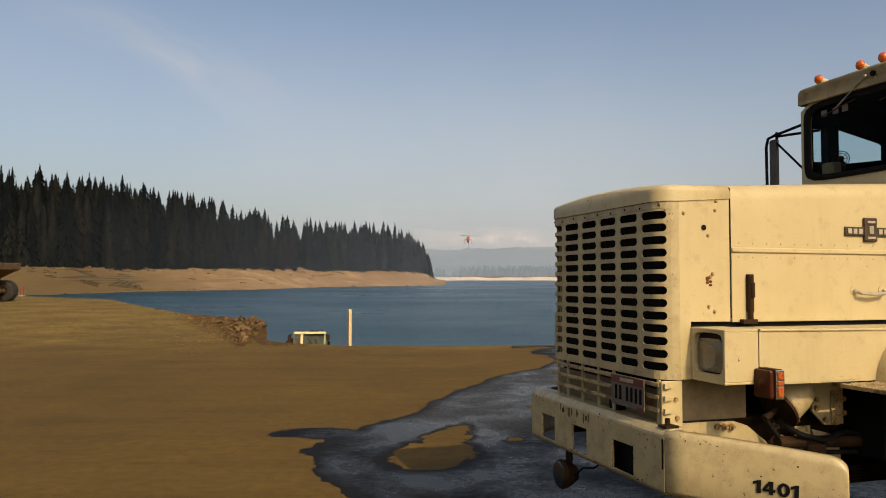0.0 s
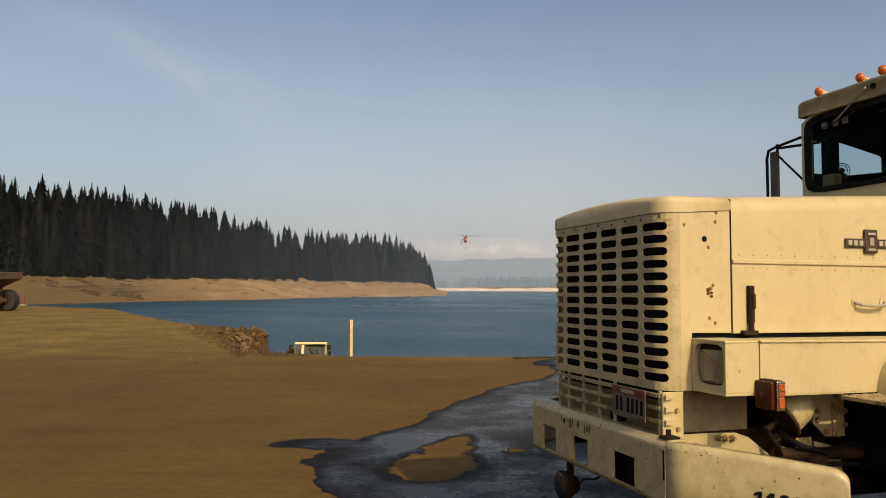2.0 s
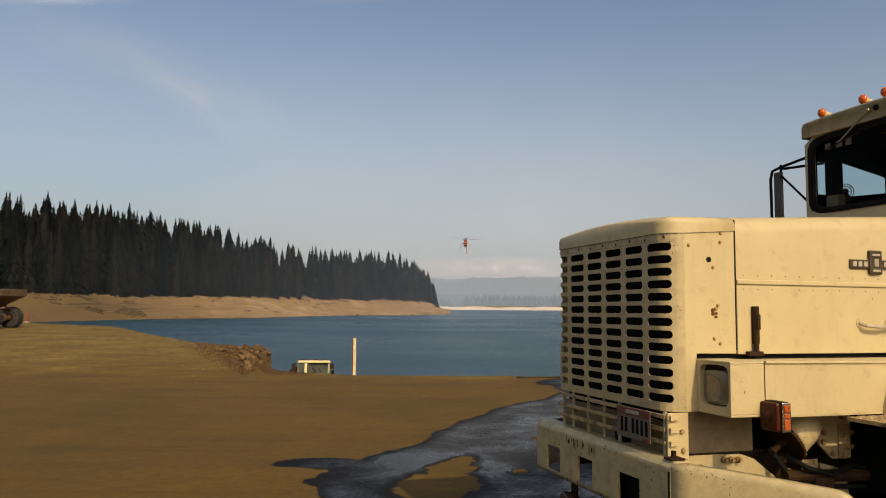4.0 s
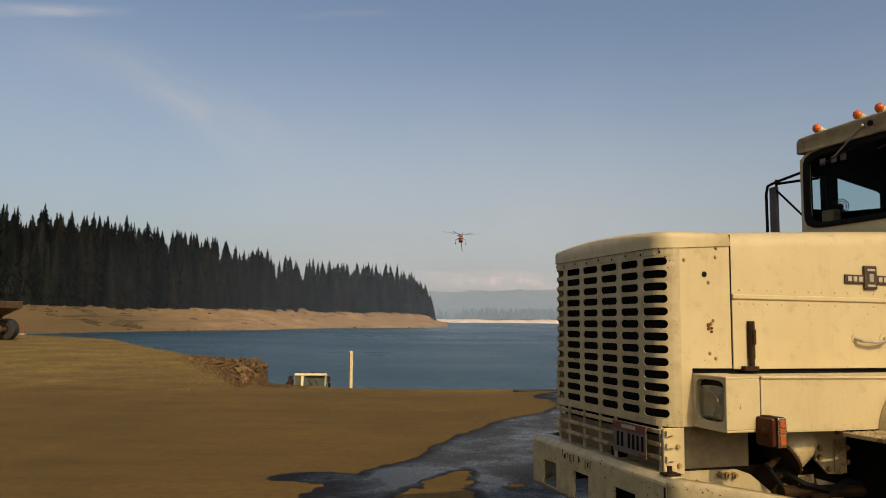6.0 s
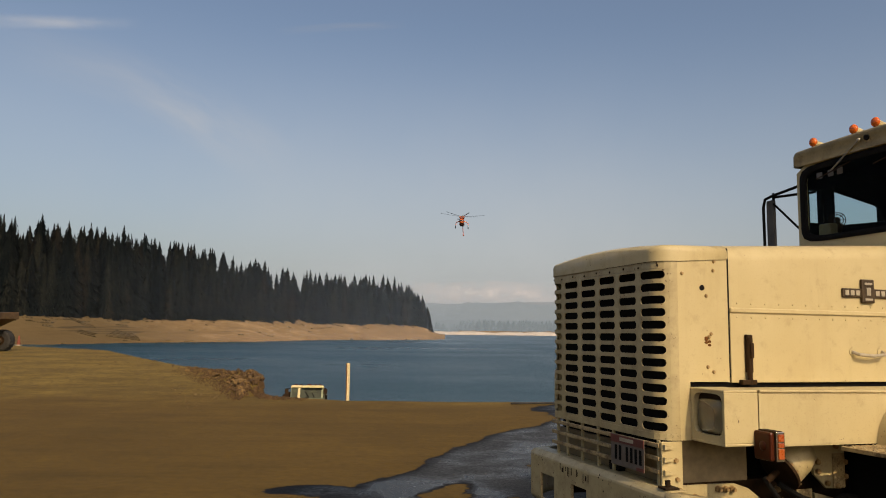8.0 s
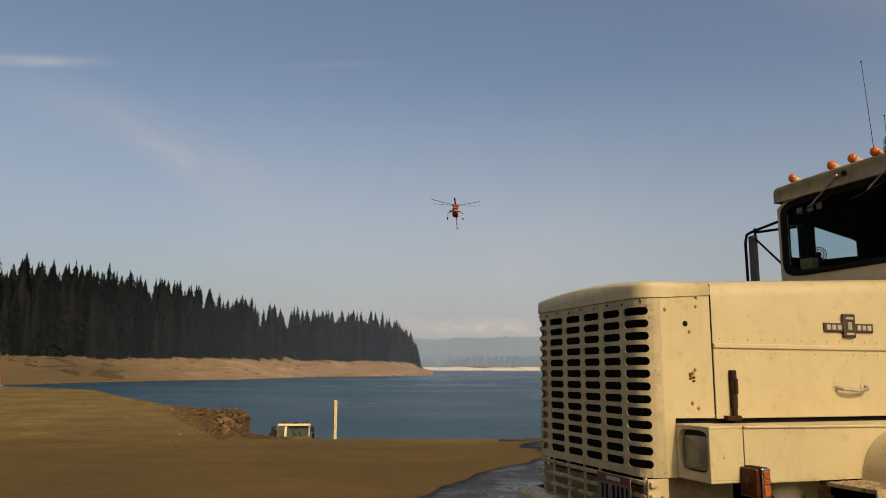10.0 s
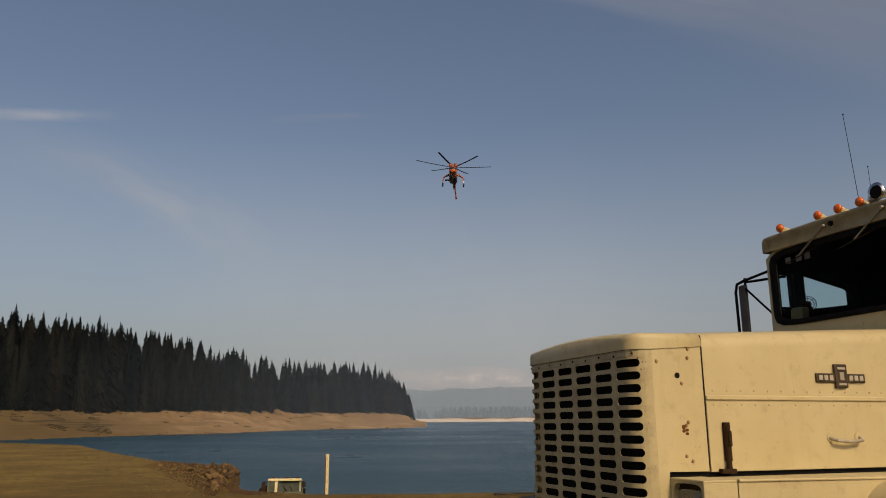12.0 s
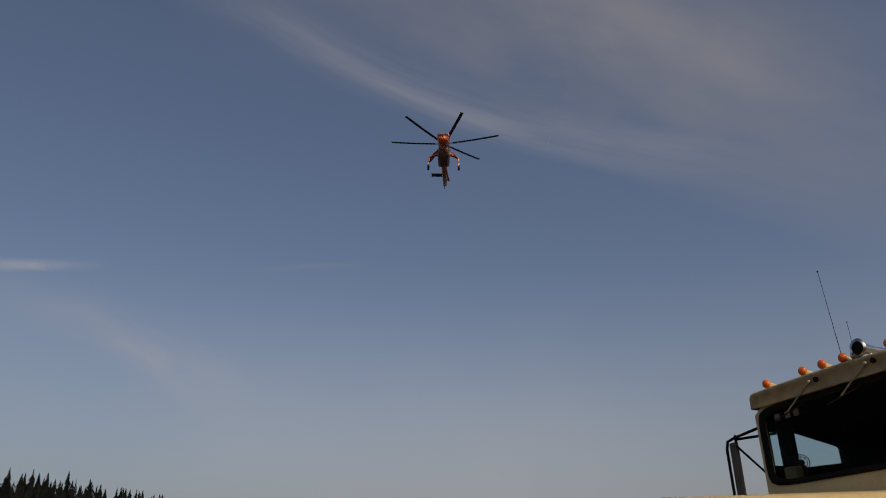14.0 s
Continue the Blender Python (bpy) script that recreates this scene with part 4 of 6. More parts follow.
    piece("panel_rim", M_GREASE, truck, lambda bm: (box(bm, 0.114, 0.122, 0.028, 0.034, 0.905, 1.112), box(bm, 0.114, 0.56, 0.028, 0.034, 0.902, 0.910)))

    def horn_plate(bm):
        prism(bm, [(0.0, 0.03, 0.80), (0.10, 0.03, 0.905), (0.42, 0.03, 0.897), (0.50, 0.03, 0.87), (0.62, 0.03, 0.78), (0.62, 0.03, 0.70), (0.30, 0.03, 0.72)], (0, 0.014, 0))
    piece("frame_horn", M_PAINTOLD, truck, horn_plate)
    many("frame_bolt", M_BOLT, truck, lambda bm: (rod(bm, (0, 0.012, 0), (0, 0.03, 0), 0.016, seg=6), rod(bm, (0, -0.002, 0), (0, 0.012, 0), 0.009, seg=8)), [pose(x, 0, z) for x, z in ((0.32, 0.876), (0.36, 0.874), (0.40, 0.872), (0.10, 0.875), (0.19, 0.845), (0.70, 0.80), (0.66, 0.86))])
    # brake chamber, its axis rising to the rear
    seat = pose(CHAMBER[0], CHAMBER[1], CHAMBER[2], 0, -33, 0)

    def turned(bm, prof, n=28):
        loft(bm, [[seat @ Vector((t, r * math.cos(a), r * math.sin(a))) for a in (2 * math.pi * j / n for j in range(n))] for t, r in prof], close=True)
    chamber = piece("brake_chamber", M_PAINTOLD, truck, lambda bm: turned(bm, ((0.022, 0.04), (0.024, 0.098), (0.05, 0.100), (0.13, 0.094), (0.19, 0.075), (0.22, 0.03))), "cream brake chamber with greasy bolted end", True)
    piece("chamber_end", M_GREASE, chamber, lambda bm: turned(bm, ((0.0, 0.02), (0.001, 0.085), (0.006, 0.112), (0.020, 0.113), (0.023, 0.10), (0.023, 0.02))))
    many("chamber_stud", M_BOLT, chamber, lambda bm: rod(bm, (0, 0, 0), (0.012, 0, 0), 0.008, seg=6), [seat @ pose(0.018, 0.104 * math.cos(a), 0.104 * math.sin(a)) for a in (2 * math.pi * j / 16 for j in range(16))])
    piece("chamber_rod", M_GREASE, chamber, lambda bm: rod(bm, seat @ Vector((-0.08, 0, 0)), seat @ Vector((0.0, 0, 0)), 0.016))

    def bracket(bm):
        prism(bm, [(0.84, -0.02, 1.10), (1.05, -0.02, 1.10), (1.05, -0.02, 0.92), (1.02, -0.02, 0.855), (0.93, -0.02, 0.86), (0.855, -0.02, 0.93)], (0, 0.016, 0))
        prism(bm, [(0.86, -0.01, 0.84), (1.02, -0.01, 0.80), (1.04, -0.01, 0.68), (0.90, -0.01, 0.70)], (0, 0.016, 0))
    piece("spring_bracket", M_PAINTOLD, truck, bracket)

    def tread(bm, x0, x1, z0, z1, y):
        box(bm, x0, x1, y, y + 0.006, z0, z1, 0.002)
        n = 0
        z = z0 + 0.012
        while z < z1 - 0.008:
            x = x0 + 0.012 + (0.014 if n % 2 else 0)
            while x < x1 - 0.010:
                m = Matrix.Translation((x, y - 0.001, z)) @ pose(0, 0, 0, 0, 45 if n % 2 else -45, 0) @ Matrix.Diagonal((0.022, 0.006, 0.005, 1))
                bmesh.ops.create_cube(bm, size=1, matrix=m)
                x += 0.028
            z += 0.014
            n += 1
    piece("tread_plate", M_GRIME, truck, lambda bm: tread(bm, 0.965, 1.04, 0.86, 1.03, -0.03))
    piece("tread_plate", M_GRIME, truck, lambda bm: tread(bm, 0.745, 0.84, 0.775, 0.862, -0.02))
    many("bracket_bolt", M_BOLT, truck, lambda bm: rod(bm, (0, -0.035, 0), (0, -0.02, 0), 0.014, seg=6), [pose(x, 0, z) for x, z in ((0.875, 0.990), (0.875, 0.945), (0.93, 0.885), (0.99, 1.065), (1.045, 0.985), (1.045, 0.915), (0.99, 0.87))])
    piece("air_hose", M_BLACK, truck, lambda bm: tube(bm, [(0.62, -0.04, 0.90), (0.70, -0.10, 0.84), (0.85, -0.10, 0.80), (1.0, -0.06, 0.83), (1.2, -0.05, 0.79)], 0.014))
    piece("air_hose", M_BLACK, truck, lambda bm: tube(bm, [(0.55, -0.02, 0.93), (0.62, -0.07, 0.80), (0.80, -0.06, 0.74), (1.1, -0.05, 0.72)], 0.012))
    piece("drag_link", M_GREASE, truck, lambda bm: (rod(bm, (0.60, -0.06, 0.80), (1.9, -0.06, 0.74), 0.03), box(bm, 0.75, 0.87, -0.10, 0.06, 0.72, 0.79, 0.02)))
    piece("leaf_spring", M_GREASE, truck, lambda bm: [box(bm, 0.70 + 0.06 * k, 2.6 - 0.06 * k, 0.09, 0.19, 0.60 - 0.016 * k, 0.614 - 0.016 * k, 0.003) for k in range(6)])
    piece("front_axle", M_GREASE, truck, lambda bm: rod(bm, (1.75, -0.3, 0.56), (1.75, 1.5, 0.56), 0.09))
    # plain black blocks stand for the dark under hood and fender
    piece("underside_block", M_BLACK, truck, lambda bm: (box(bm, 0.60, 2.2, 0.20, 1.0, 0.55, 1.30, 0.05), box(bm, 1.10, 2.3, -0.235, 0.02, 0.70, 1.195, 0.02)))

    def wheel(x, y, sg):
        wh = new("wheel")
        wh.parent = truck
        wh.matrix_basis = pose(x, y, 0.60)
        def tyre(bm):
            prof = [(-0.15, 0.32), (-0.165, 0.42), (-0.16, 0.54), (-0.13, 0.59), (0, 0.60), (0.13, 0.59), (0.16, 0.54), (0.165, 0.42), (0.15, 0.32)]
            loft(bm, [[(r * math.cos(a), yy, r * math.sin(a)) for a in (2 * math.pi * j / 36 for j in range(36))] for yy, r in prof], close=True, caps=False)
            for j in range(36):
                a = 2 * math.pi * j / 36
                for s in (-1, 1):
                    bmesh.ops.create_cube(bm, size=1, matrix=pose(0, 0, 0, 0, math.degrees(-a), 0) @ Matrix.Translation((0.598, s * 0.075, 0)) @ pose(0, 0, 0, s * 25, 0, 0) @ Matrix.Diagonal((0.02, 0.13, 0.045, 1)))
        piece("tyre", M_RUBBER, wh, tyre)
        piece("rim", M_PAINT, wh, lambda bm: (rod(bm, (0, -0.12, 0), (0, 0.12, 0), 0.33, seg=32), rod(bm, (0, sg * 0.12, 0), (0, sg * 0.17, 0), 0.12, seg=20)))
    for x in (1.75, 5.2, 6.4):
        wheel(x, -0.40, -1)
        wheel(x, 1.60, 1)

    # step beside the fender
    def step(bm):
        box(bm, 0.80, 1.62, -0.52, -0.249, 1.080, 1.100, 0.003)
        box(bm, 0.80, 1.62, -0.524, -0.515, 1.045, 1.10, 0.002)
        for i in range(26):
            for j in range(8):
                m = Matrix.Translation((0.82 + i * 0.031, -0.27 - j * 0.032, 1.1015)) @ pose(0, 0, 0, 0, 0, 45 if (i + j) % 2 else -45) @ Matrix.Diagonal((0.024, 0.006, 0.005, 1))
                bmesh.ops.create_cube(bm, size=1, matrix=m)
    piece("step", M_GRIME, truck, step, "cream diamond-tread step")
    piece("arch_end", M_PAINT, truck, lambda bm: loft(bm, [[(1.02 + 0.28 * (1 - math.cos(a)), y, 1.10 + 0.245 * math.sin(a)) for y in (-0.50, -0.25)] for a in (math.pi / 2 * i / 8 for i in range(9))], caps=False), smooth=True)

    # ---- cab ----
    C, Y0, Y1, ZB, ZR = 2.05, -0.09, 1.29, 2.02, 2.860
    cab = new("cab")
    cab.parent = truck
    # rounded opening in the front wall
    def front_wall(bm):
        oy, oz = MID, 2.567
        o, i = [], []
        for k in range(48):
            a = 2 * math.pi * (k + 0.5) / 48
            ca, sa = math.cos(a), math.sin(a)
            q = 1 / max(abs(ca), abs(sa))
            o.append((oy + 0.69 * max(-1, min(1, ca * q)), 2.440 + 0.420 * max(-1, min(1, sa * q))))
            p = 1 / (abs(ca) ** 9 + abs(sa) ** 9) ** (1 / 9)
            i.append((oy + 0.645 * ca * p, oz + 0.265 * sa * p))
        rows = [[bm.verts.new((x, y, z)) for y, z in loop] for x, loop in ((C, o), (C, i), (C + 0.05, i), (C + 0.05, o))]
        for a, b in zip(rows, rows[1:]):
            for k in range(48):
                bm.faces.new((a[k], a[(k + 1) % 48], b[(k + 1) % 48], b[k]))
        bmesh.ops.recalc_face_normals(bm, faces=bm.faces)
    piece("front_wall", M_PAINT, cab, front_wall)

    def seal(bm):
        loops = []
        for x, g in ((C - 0.008, 0.0), (C - 0.012, 0.020), (C - 0.008, 0.040), (C + 0.01, 0.040)):
            loops.append([(x, MID + (0.658 - 1.25 * g) * math.cos(a) / (abs(math.cos(a)) ** 9 + abs(math.sin(a)) ** 9) ** (1 / 9), 2.567 + (0.280 - g) * math.sin(a) / (abs(math.cos(a)) ** 9 + abs(math.sin(a)) ** 9) ** (1 / 9)) for a in (2 * math.pi * (k + 0.5) / 64 for k in range(64))])
        loft(bm, loops, close=True, caps=False)
    wind = piece("windshield", M_PANE, cab, lambda bm: box(bm, C + 0.012, C + 0.016, MID - 0.64, MID + 0.64, 2.305, 2.83), "dark clear windshield in a black rubber seal")
    wind.visible_shadow = False
    piece("rubber_seal", M_BLACK, wind, seal)
    many("windshield_mark", M_MIRROR, wind, lambda bm: box(bm, C + 0.008, C + 0.011, 0, 0.05, 0, 0.045), [pose(0, y, 2.735) for y in (1.06, 0.96, 0.88)])

    def side_wall(bm, y, d, windows):
        xs = sorted({C + 0.05, 3.55, *[q for w in windows for q in w[:2]]})
        zs = sorted({ZB, ZR, *[q for w in windows for q in w[2:]]})
        for a, b in zip(xs, xs[1:]):
            for e, f in zip(zs, zs[1:]):
                if not any(w[0] <= (a + b) / 2 <= w[1] and w[2] <= (e + f) / 2 <= w[3] for w in windows):
                    box(bm, a, b, min(y, y + d), max(y, y + d), e, f)
    # far door: vent pane and main pane; its window line falls to the rear
    piece("side_wall", M_PAINT, cab, lambda bm: side_wall(bm, Y1, -0.05, ((2.104, 2.235, 2.44, 2.70), (2.335, 2.80, 2.42, 2.73))))
    # black sheet laid over the cream wall to keep the cab interior dark
    piece("dark_side_lining", M_BLACK, cab, lambda bm: side_wall(bm, Y1 - 0.0505, -0.006, ((2.104, 2.235, 2.44, 2.70), (2.335, 2.80, 2.42, 2.73))))
    piece("side_trim", M_BLACK, cab, lambda bm: (prism(bm, [(2.33, Y1 - 0.058, 2.735), (2.85, Y1 - 0.058, 2.735), (2.85, Y1 - 0.058, 2.47), (2.79, Y1 - 0.058, 2.52), (2.77, Y1 - 0.058, 2.575), (2.70, Y1 - 0.058, 2.61), (2.33, Y1 - 0.058, 2.685)], (0, -0.012, 0)), prism(bm, [(2.33, Y1 - 0.058, 2.415), (2.33, Y1 - 0.058, 2.435), (2.83, Y1 - 0.058, 2.50), (2.83, Y1 - 0.058, 2.415)], (0, -0.012, 0))))
    for a, b, e, f in ((2.104, 2.235, 2.44, 2.70), (2.335, 2.80, 2.42, 2.73)):
        for q in ((a, a + 0.006, e, f), (b - 0.006, b, e, f), (a + 0.006, b - 0.006, e, e + 0.006), (a + 0.006, b - 0.006, f - 0.006, f)):
            piece("window_jamb", M_BLACK, cab, lambda bm: box(bm, q[0], q[1], Y1 - 0.05, Y1 + 0.002, q[2], q[3]))
        p = piece("door_pane", M_PANE, cab, lambda bm: box(bm, a, b, Y1 - 0.028, Y1 - 0.024, e, f))
        p.visible_shadow = False
    piece("side_wall", M_PAINT, cab, lambda bm: side_wall(bm, Y0, 0.05, ()))
    piece("near_door_glass", M_CABDARK, cab, lambda bm: box(bm, 2.4, 2.95, Y0 - 0.006, Y0 - 0.001, 2.42, 2.74, 0.002))
    piece("rear_wall", M_PAINT, cab, lambda bm: box(bm, 3.5505, 3.60, Y0, Y1, ZB, ZR, 0.004))
    # black sheets added on walls and ceiling, standing for the unlit interior
    piece("dark_lining", M_BLACK, cab, lambda bm: (box(bm, 3.53, 3.548, Y0 + 0.06, Y1 - 0.06, ZB, ZR), box(bm, 2.12, 3.54, Y0 + 0.06, Y1 - 0.06, 2.835, 2.855), box(bm, 2.11, 3.54, Y0 + 0.052, Y0 + 0.06, ZB, 2.855), box(bm, 2.87, 3.54, Y1 - 0.066, Y1 - 0.052, ZB, 2.855)))
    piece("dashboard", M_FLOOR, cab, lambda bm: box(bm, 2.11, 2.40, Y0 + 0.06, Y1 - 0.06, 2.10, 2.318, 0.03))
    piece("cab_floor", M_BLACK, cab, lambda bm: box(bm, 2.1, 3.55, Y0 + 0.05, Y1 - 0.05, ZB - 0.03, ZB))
    piece("seat", M_FLOOR, cab, lambda bm: (box(bm, 2.95, 3.1, 0.75, 1.2, 2.05, 2.45, 0.05), box(bm, 2.95, 3.1, -0.02, 0.45, 2.05, 2.75, 0.05)))

    def fan(bm):
        c = (2.24, 1.125, 2.455)
        for r in (0.02, 0.04, 0.055):
            ring(bm, c, (0.75, 0.65, 0), r, 0.003, 20, 5)
        for k in range(8):
            a = 2 * math.pi * k / 8
            d = Vector((-0.65 * math.cos(a), 0.75 * math.cos(a), math.sin(a))) * 0.055
            rod(bm, Vector(c), Vector(c) + d, 0.002, seg=5)
        ball(bm, c, 0.022, 10)
        rod(bm, (2.24, 1.13, 2.31), (2.24, 1.125, 2.45), 0.014)
        ball(bm, (2.25, 1.14, 2.40), 0.04, 10, (1, 1, 1.3))
    piece("dash_fan", M_GREASE, cab, fan, "small wire-guard dashboard fan")
    piece("dash_box", M_SHADECREAM, cab, lambda bm: box(bm, 2.13, 2.20, 1.08, 1.19, 2.318, 2.425, 0.01))
    # roof with front visor roll
    def roof(bm):
        secs = []
        for x, zt, inset in ((2.022, 2.925, 0.03), (2.012, 2.942, 0.018), (2.018, 2.958, 0.008), (2.045, 2.970, 0.0), (2.2, 2.977, 0.0), (3.4, 2.977, 0.0), (3.62, 2.93, 0.02)):
            secs.append(arch_section(x, Y0 + inset, Y1 - inset, 2.850 if x > 2.016 else 2.857, zt, 0.038, 0.012))
        loft(bm, secs)
    piece("cab_roof", M_VISOR, cab, roof, smooth=True)
    piece("rear_body", M_PAINT, truck, lambda bm: (box(bm, 3.7, 6.8, -0.35, 1.55, 0.95, 2.3, 0.04)))
    piece("cowl", M_PAINT, truck, lambda bm: box(bm, 2.03, 2.12, Y0, Y1, 1.35, 2.10, 0.01))
    piece("cab_base", M_PAINT, truck, lambda bm: box(bm, 2.125, 3.6, -0.24, 1.44, 0.95, 2.015, 0.02))
    for y in (1.13, 0.775, MID, 0.425, 0.07):
        z = 2.980 + 0.012 * (1 - abs(y - MID))
        mk = piece("marker_base", M_PAINT, cab, lambda bm: (rod(bm, (2.065, y, z + 0.018), (2.17, y, z + 0.005), 0.028, 0.016, seg=14)))
        piece("marker_lens", M_AMBER, mk, lambda bm: (ball(bm, (2.06, y, z + 0.026), 0.032, 16, (0.75, 1, 1))), "amber roof marker lamp", True)
    for a, b, hub in (((2.006, 0.69, 2.915), (2.03, 0.955, 2.765), (2.008, 0.635, 2.92)), ((2.006, 0.225, 2.92), (2.03, 0.475, 2.775), (2.008, 0.17, 2.925))):
        wp = piece("wiper", M_STEEL, cab, lambda bm: (rod(bm, a, b, 0.006), ball(bm, a, 0.014, 10)))
        piece("wiper_blade", M_GREASE, wp, lambda bm: rod(bm, Vector(b) + Vector((0, 0.13, -0.035)), Vector(b) + Vector((0, -0.17, 0.03)), 0.005, seg=6))
        piece("wiper_motor", M_BLACK, wp, lambda bm: rod(bm, Vector(hub), Vector(hub) + Vector((0.03, 0, 0)), 0.018, seg=14))
    horn = piece("air_horn", M_CHROME, cab, lambda bm: loft(bm, [[(x, 0.27 + r * math.cos(a), 3.035 + r * math.sin(a)) for a in (2 * math.pi * j / 24 for j in range(24))] for x, r in ((2.03, 0.062), (2.05, 0.052), (2.09, 0.034), (2.18, 0.022), (2.5, 0.017))], close=True), "chrome roof horn", True)
    piece("horn_mouth", M_BLACK, horn, lambda bm: rod(bm, (2.026, 0.27, 3.035), (2.03, 0.27, 3.035), 0.043, seg=24))
    piece("horn_bracket", M_CHROME, horn, lambda bm: (ball(bm, (2.08, 0.335, 3.01), 0.036, 14), rod(bm, (2.13, 0.27, 2.96), (2.13, 0.27, 3.03), 0.012)))
    piece("whip_antenna", M_INK, cab, lambda bm: (rod(bm, (2.15, 0.50, 2.96), (2.15, 0.545, 3.685), 0.0024, 0.0017, 6), ball(bm, (2.15, 0.545, 3.685), 0.006, 8)))
    piece("whip_antenna", M_INK, cab, lambda bm: (rod(bm, (2.35, 0.57, 2.96), (2.35, 0.575, 3.34), 0.0020, 0.0015, 6), ball(bm, (2.35, 0.575, 3.34), 0.005, 8)))
    # mirror on its bracket, far side
    mir = new("mirror")
    mir.parent = truck
    piece("mirror_back", M_MIRROR, mir, lambda bm: box(bm, 2.06, 2.085, 1.545, 1.63, 2.12, 2.665, 0.012))
    piece("mirror_frame", M_BLACK, mir, lambda bm: tube(bm, [(2.05, 1.64, 2.10), (2.05, 1.645, 2.615), (2.05, 1.625, 2.675), (2.05, 1.55, 2.69), (2.08, 1.26, 2.73)], 0.011))
    piece("mirror_strut", M_BLACK, mir, lambda bm: (rod(bm, (2.06, 1.545, 2.63), (2.08, 1.26, 2.36), 0.008), rod(bm, (2.06, 1.55, 2.68), (2.2, 1.27, 2.685), 0.010), rod(bm, (2.06, 1.545, 2.66), (2.06, 1.545, 2.712), 0.010)))
    many("hood_strip", M_PAINT, truck, lambda bm: box(bm, 0, 0.13, 1.06, 1.08, 0, 0.012, 0.003), [pose(0.9 + 0.16 * k, 0, 2.124 + 0.0083 * k) for k in range(7)])
    return truck


build_truck()


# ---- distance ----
def haze_glow_material(name, a, b2, scale, glow):
    """Far land seen through smoke: the haze is painted as a pale glow of its own."""
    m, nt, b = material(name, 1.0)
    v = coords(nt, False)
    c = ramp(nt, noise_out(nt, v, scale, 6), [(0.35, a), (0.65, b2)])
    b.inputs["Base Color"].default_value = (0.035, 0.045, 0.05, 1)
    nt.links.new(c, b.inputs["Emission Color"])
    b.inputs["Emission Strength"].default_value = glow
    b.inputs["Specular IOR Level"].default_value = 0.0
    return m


M_FARWOOD = haze_glow_material("hazy_far_woods", (0.165, 0.192, 0.205), (0.190, 0.215, 0.226), 0.006, 1.0)
M_RIDGE = haze_glow_material("hazy_ridge", (0.222, 0.244, 0.258), (0.250, 0.270, 0.280), 0.0015, 1.0)
M_FARHILL = haze_glow_material("hazy_far_hill", (0.200, 0.226, 0.242), (0.224, 0.247, 0.260), 0.003, 1.0)
M_PALEBANK = plain("pale_far_bank", (0.42, 0.36, 0.29), (0.62, 0.55, 0.47), 0.9, 0.05, local=False)


def build_backdrop():
    rng = random.Random(6)
    # far wooded shore: overlapping fir crowns in one sheet of woods
    vs_all, fs_all = [], []
    for i in range(700):
        az = radians(rng.uniform(-4, 42))
        d = rng.uniform(1440, 1640)
        x, y = d * math.sin(az), d * math.cos(az)
        z = ground_z(x, y) - 1
        vs, fs = fir_arrays(rng, rng.uniform(12, 24), rng.uniform(5.0, 8.0))
        b = len(vs_all)
        vs_all += [(x + p[0], y + p[1], z + p[2]) for p in vs]
        fs_all += [tuple(b + q for q in f) for f in fs]
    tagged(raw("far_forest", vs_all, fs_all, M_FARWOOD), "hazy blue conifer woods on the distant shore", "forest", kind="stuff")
    # ridges behind
    for k, (dist, top, mat) in enumerate(((2300, 42, M_FARHILL), (3500, 165, M_RIDGE))):
        vs, fs, n = [], [], 320
        for i in range(n + 1):
            az = radians(-60 + 120 * i / n)
            h = top * (0.95 + 0.10 * noise.noise((i * 0.035, k * 7.0, 0)) + 0.05 * noise.noise((i * 0.22, k, 3)) + 0.05 * noise.noise((i * 0.9, k, 3)))
            for q in range(7):
                d = dist * (1 + 0.03 * q)
                vs.append((d * math.sin(az), d * math.cos(az), -6 + (h + 6) * math.sin(q / 6 * math.pi / 2)))
        fs = [(i * 7 + q, (i + 1) * 7 + q, (i + 1) * 7 + q + 1, i * 7 + q + 1) for i in range(n) for q in range(6)]
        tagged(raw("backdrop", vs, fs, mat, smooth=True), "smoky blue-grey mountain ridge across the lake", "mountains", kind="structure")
    # pale beach of the far shore
    vs, n = [], 200
    for i in range(n + 1):
        az = radians(-0.6 + 46 * i / n)
        d = 1322 + 12 * noise.noise((i * 0.2, 0, 0))
        h = 5.2 + 2.6 * noise.noise((i * 0.13, 2, 0)) + 0.8 * noise.noise((i * 0.7, 2, 0))
        for dd, z in ((0, WATER_Z + 0.05), (18, WATER_Z + h * 0.55), (40, WATER_Z + h), (90, WATER_Z + h + 0.6), (92, -9.0)):
            vs.append(((d + dd) * math.sin(az), (d + dd) * math.cos(az), z))
    fs = [(i * 5 + q, (i + 1) * 5 + q, (i + 1) * 5 + q + 1, i * 5 + q + 1) for i in range(n) for q in range(4)]
    tagged(raw("far_bank", vs, fs, M_PALEBANK, smooth=True), "pale dry beach on the distant shore", "bank", kind="structure")


build_backdrop()


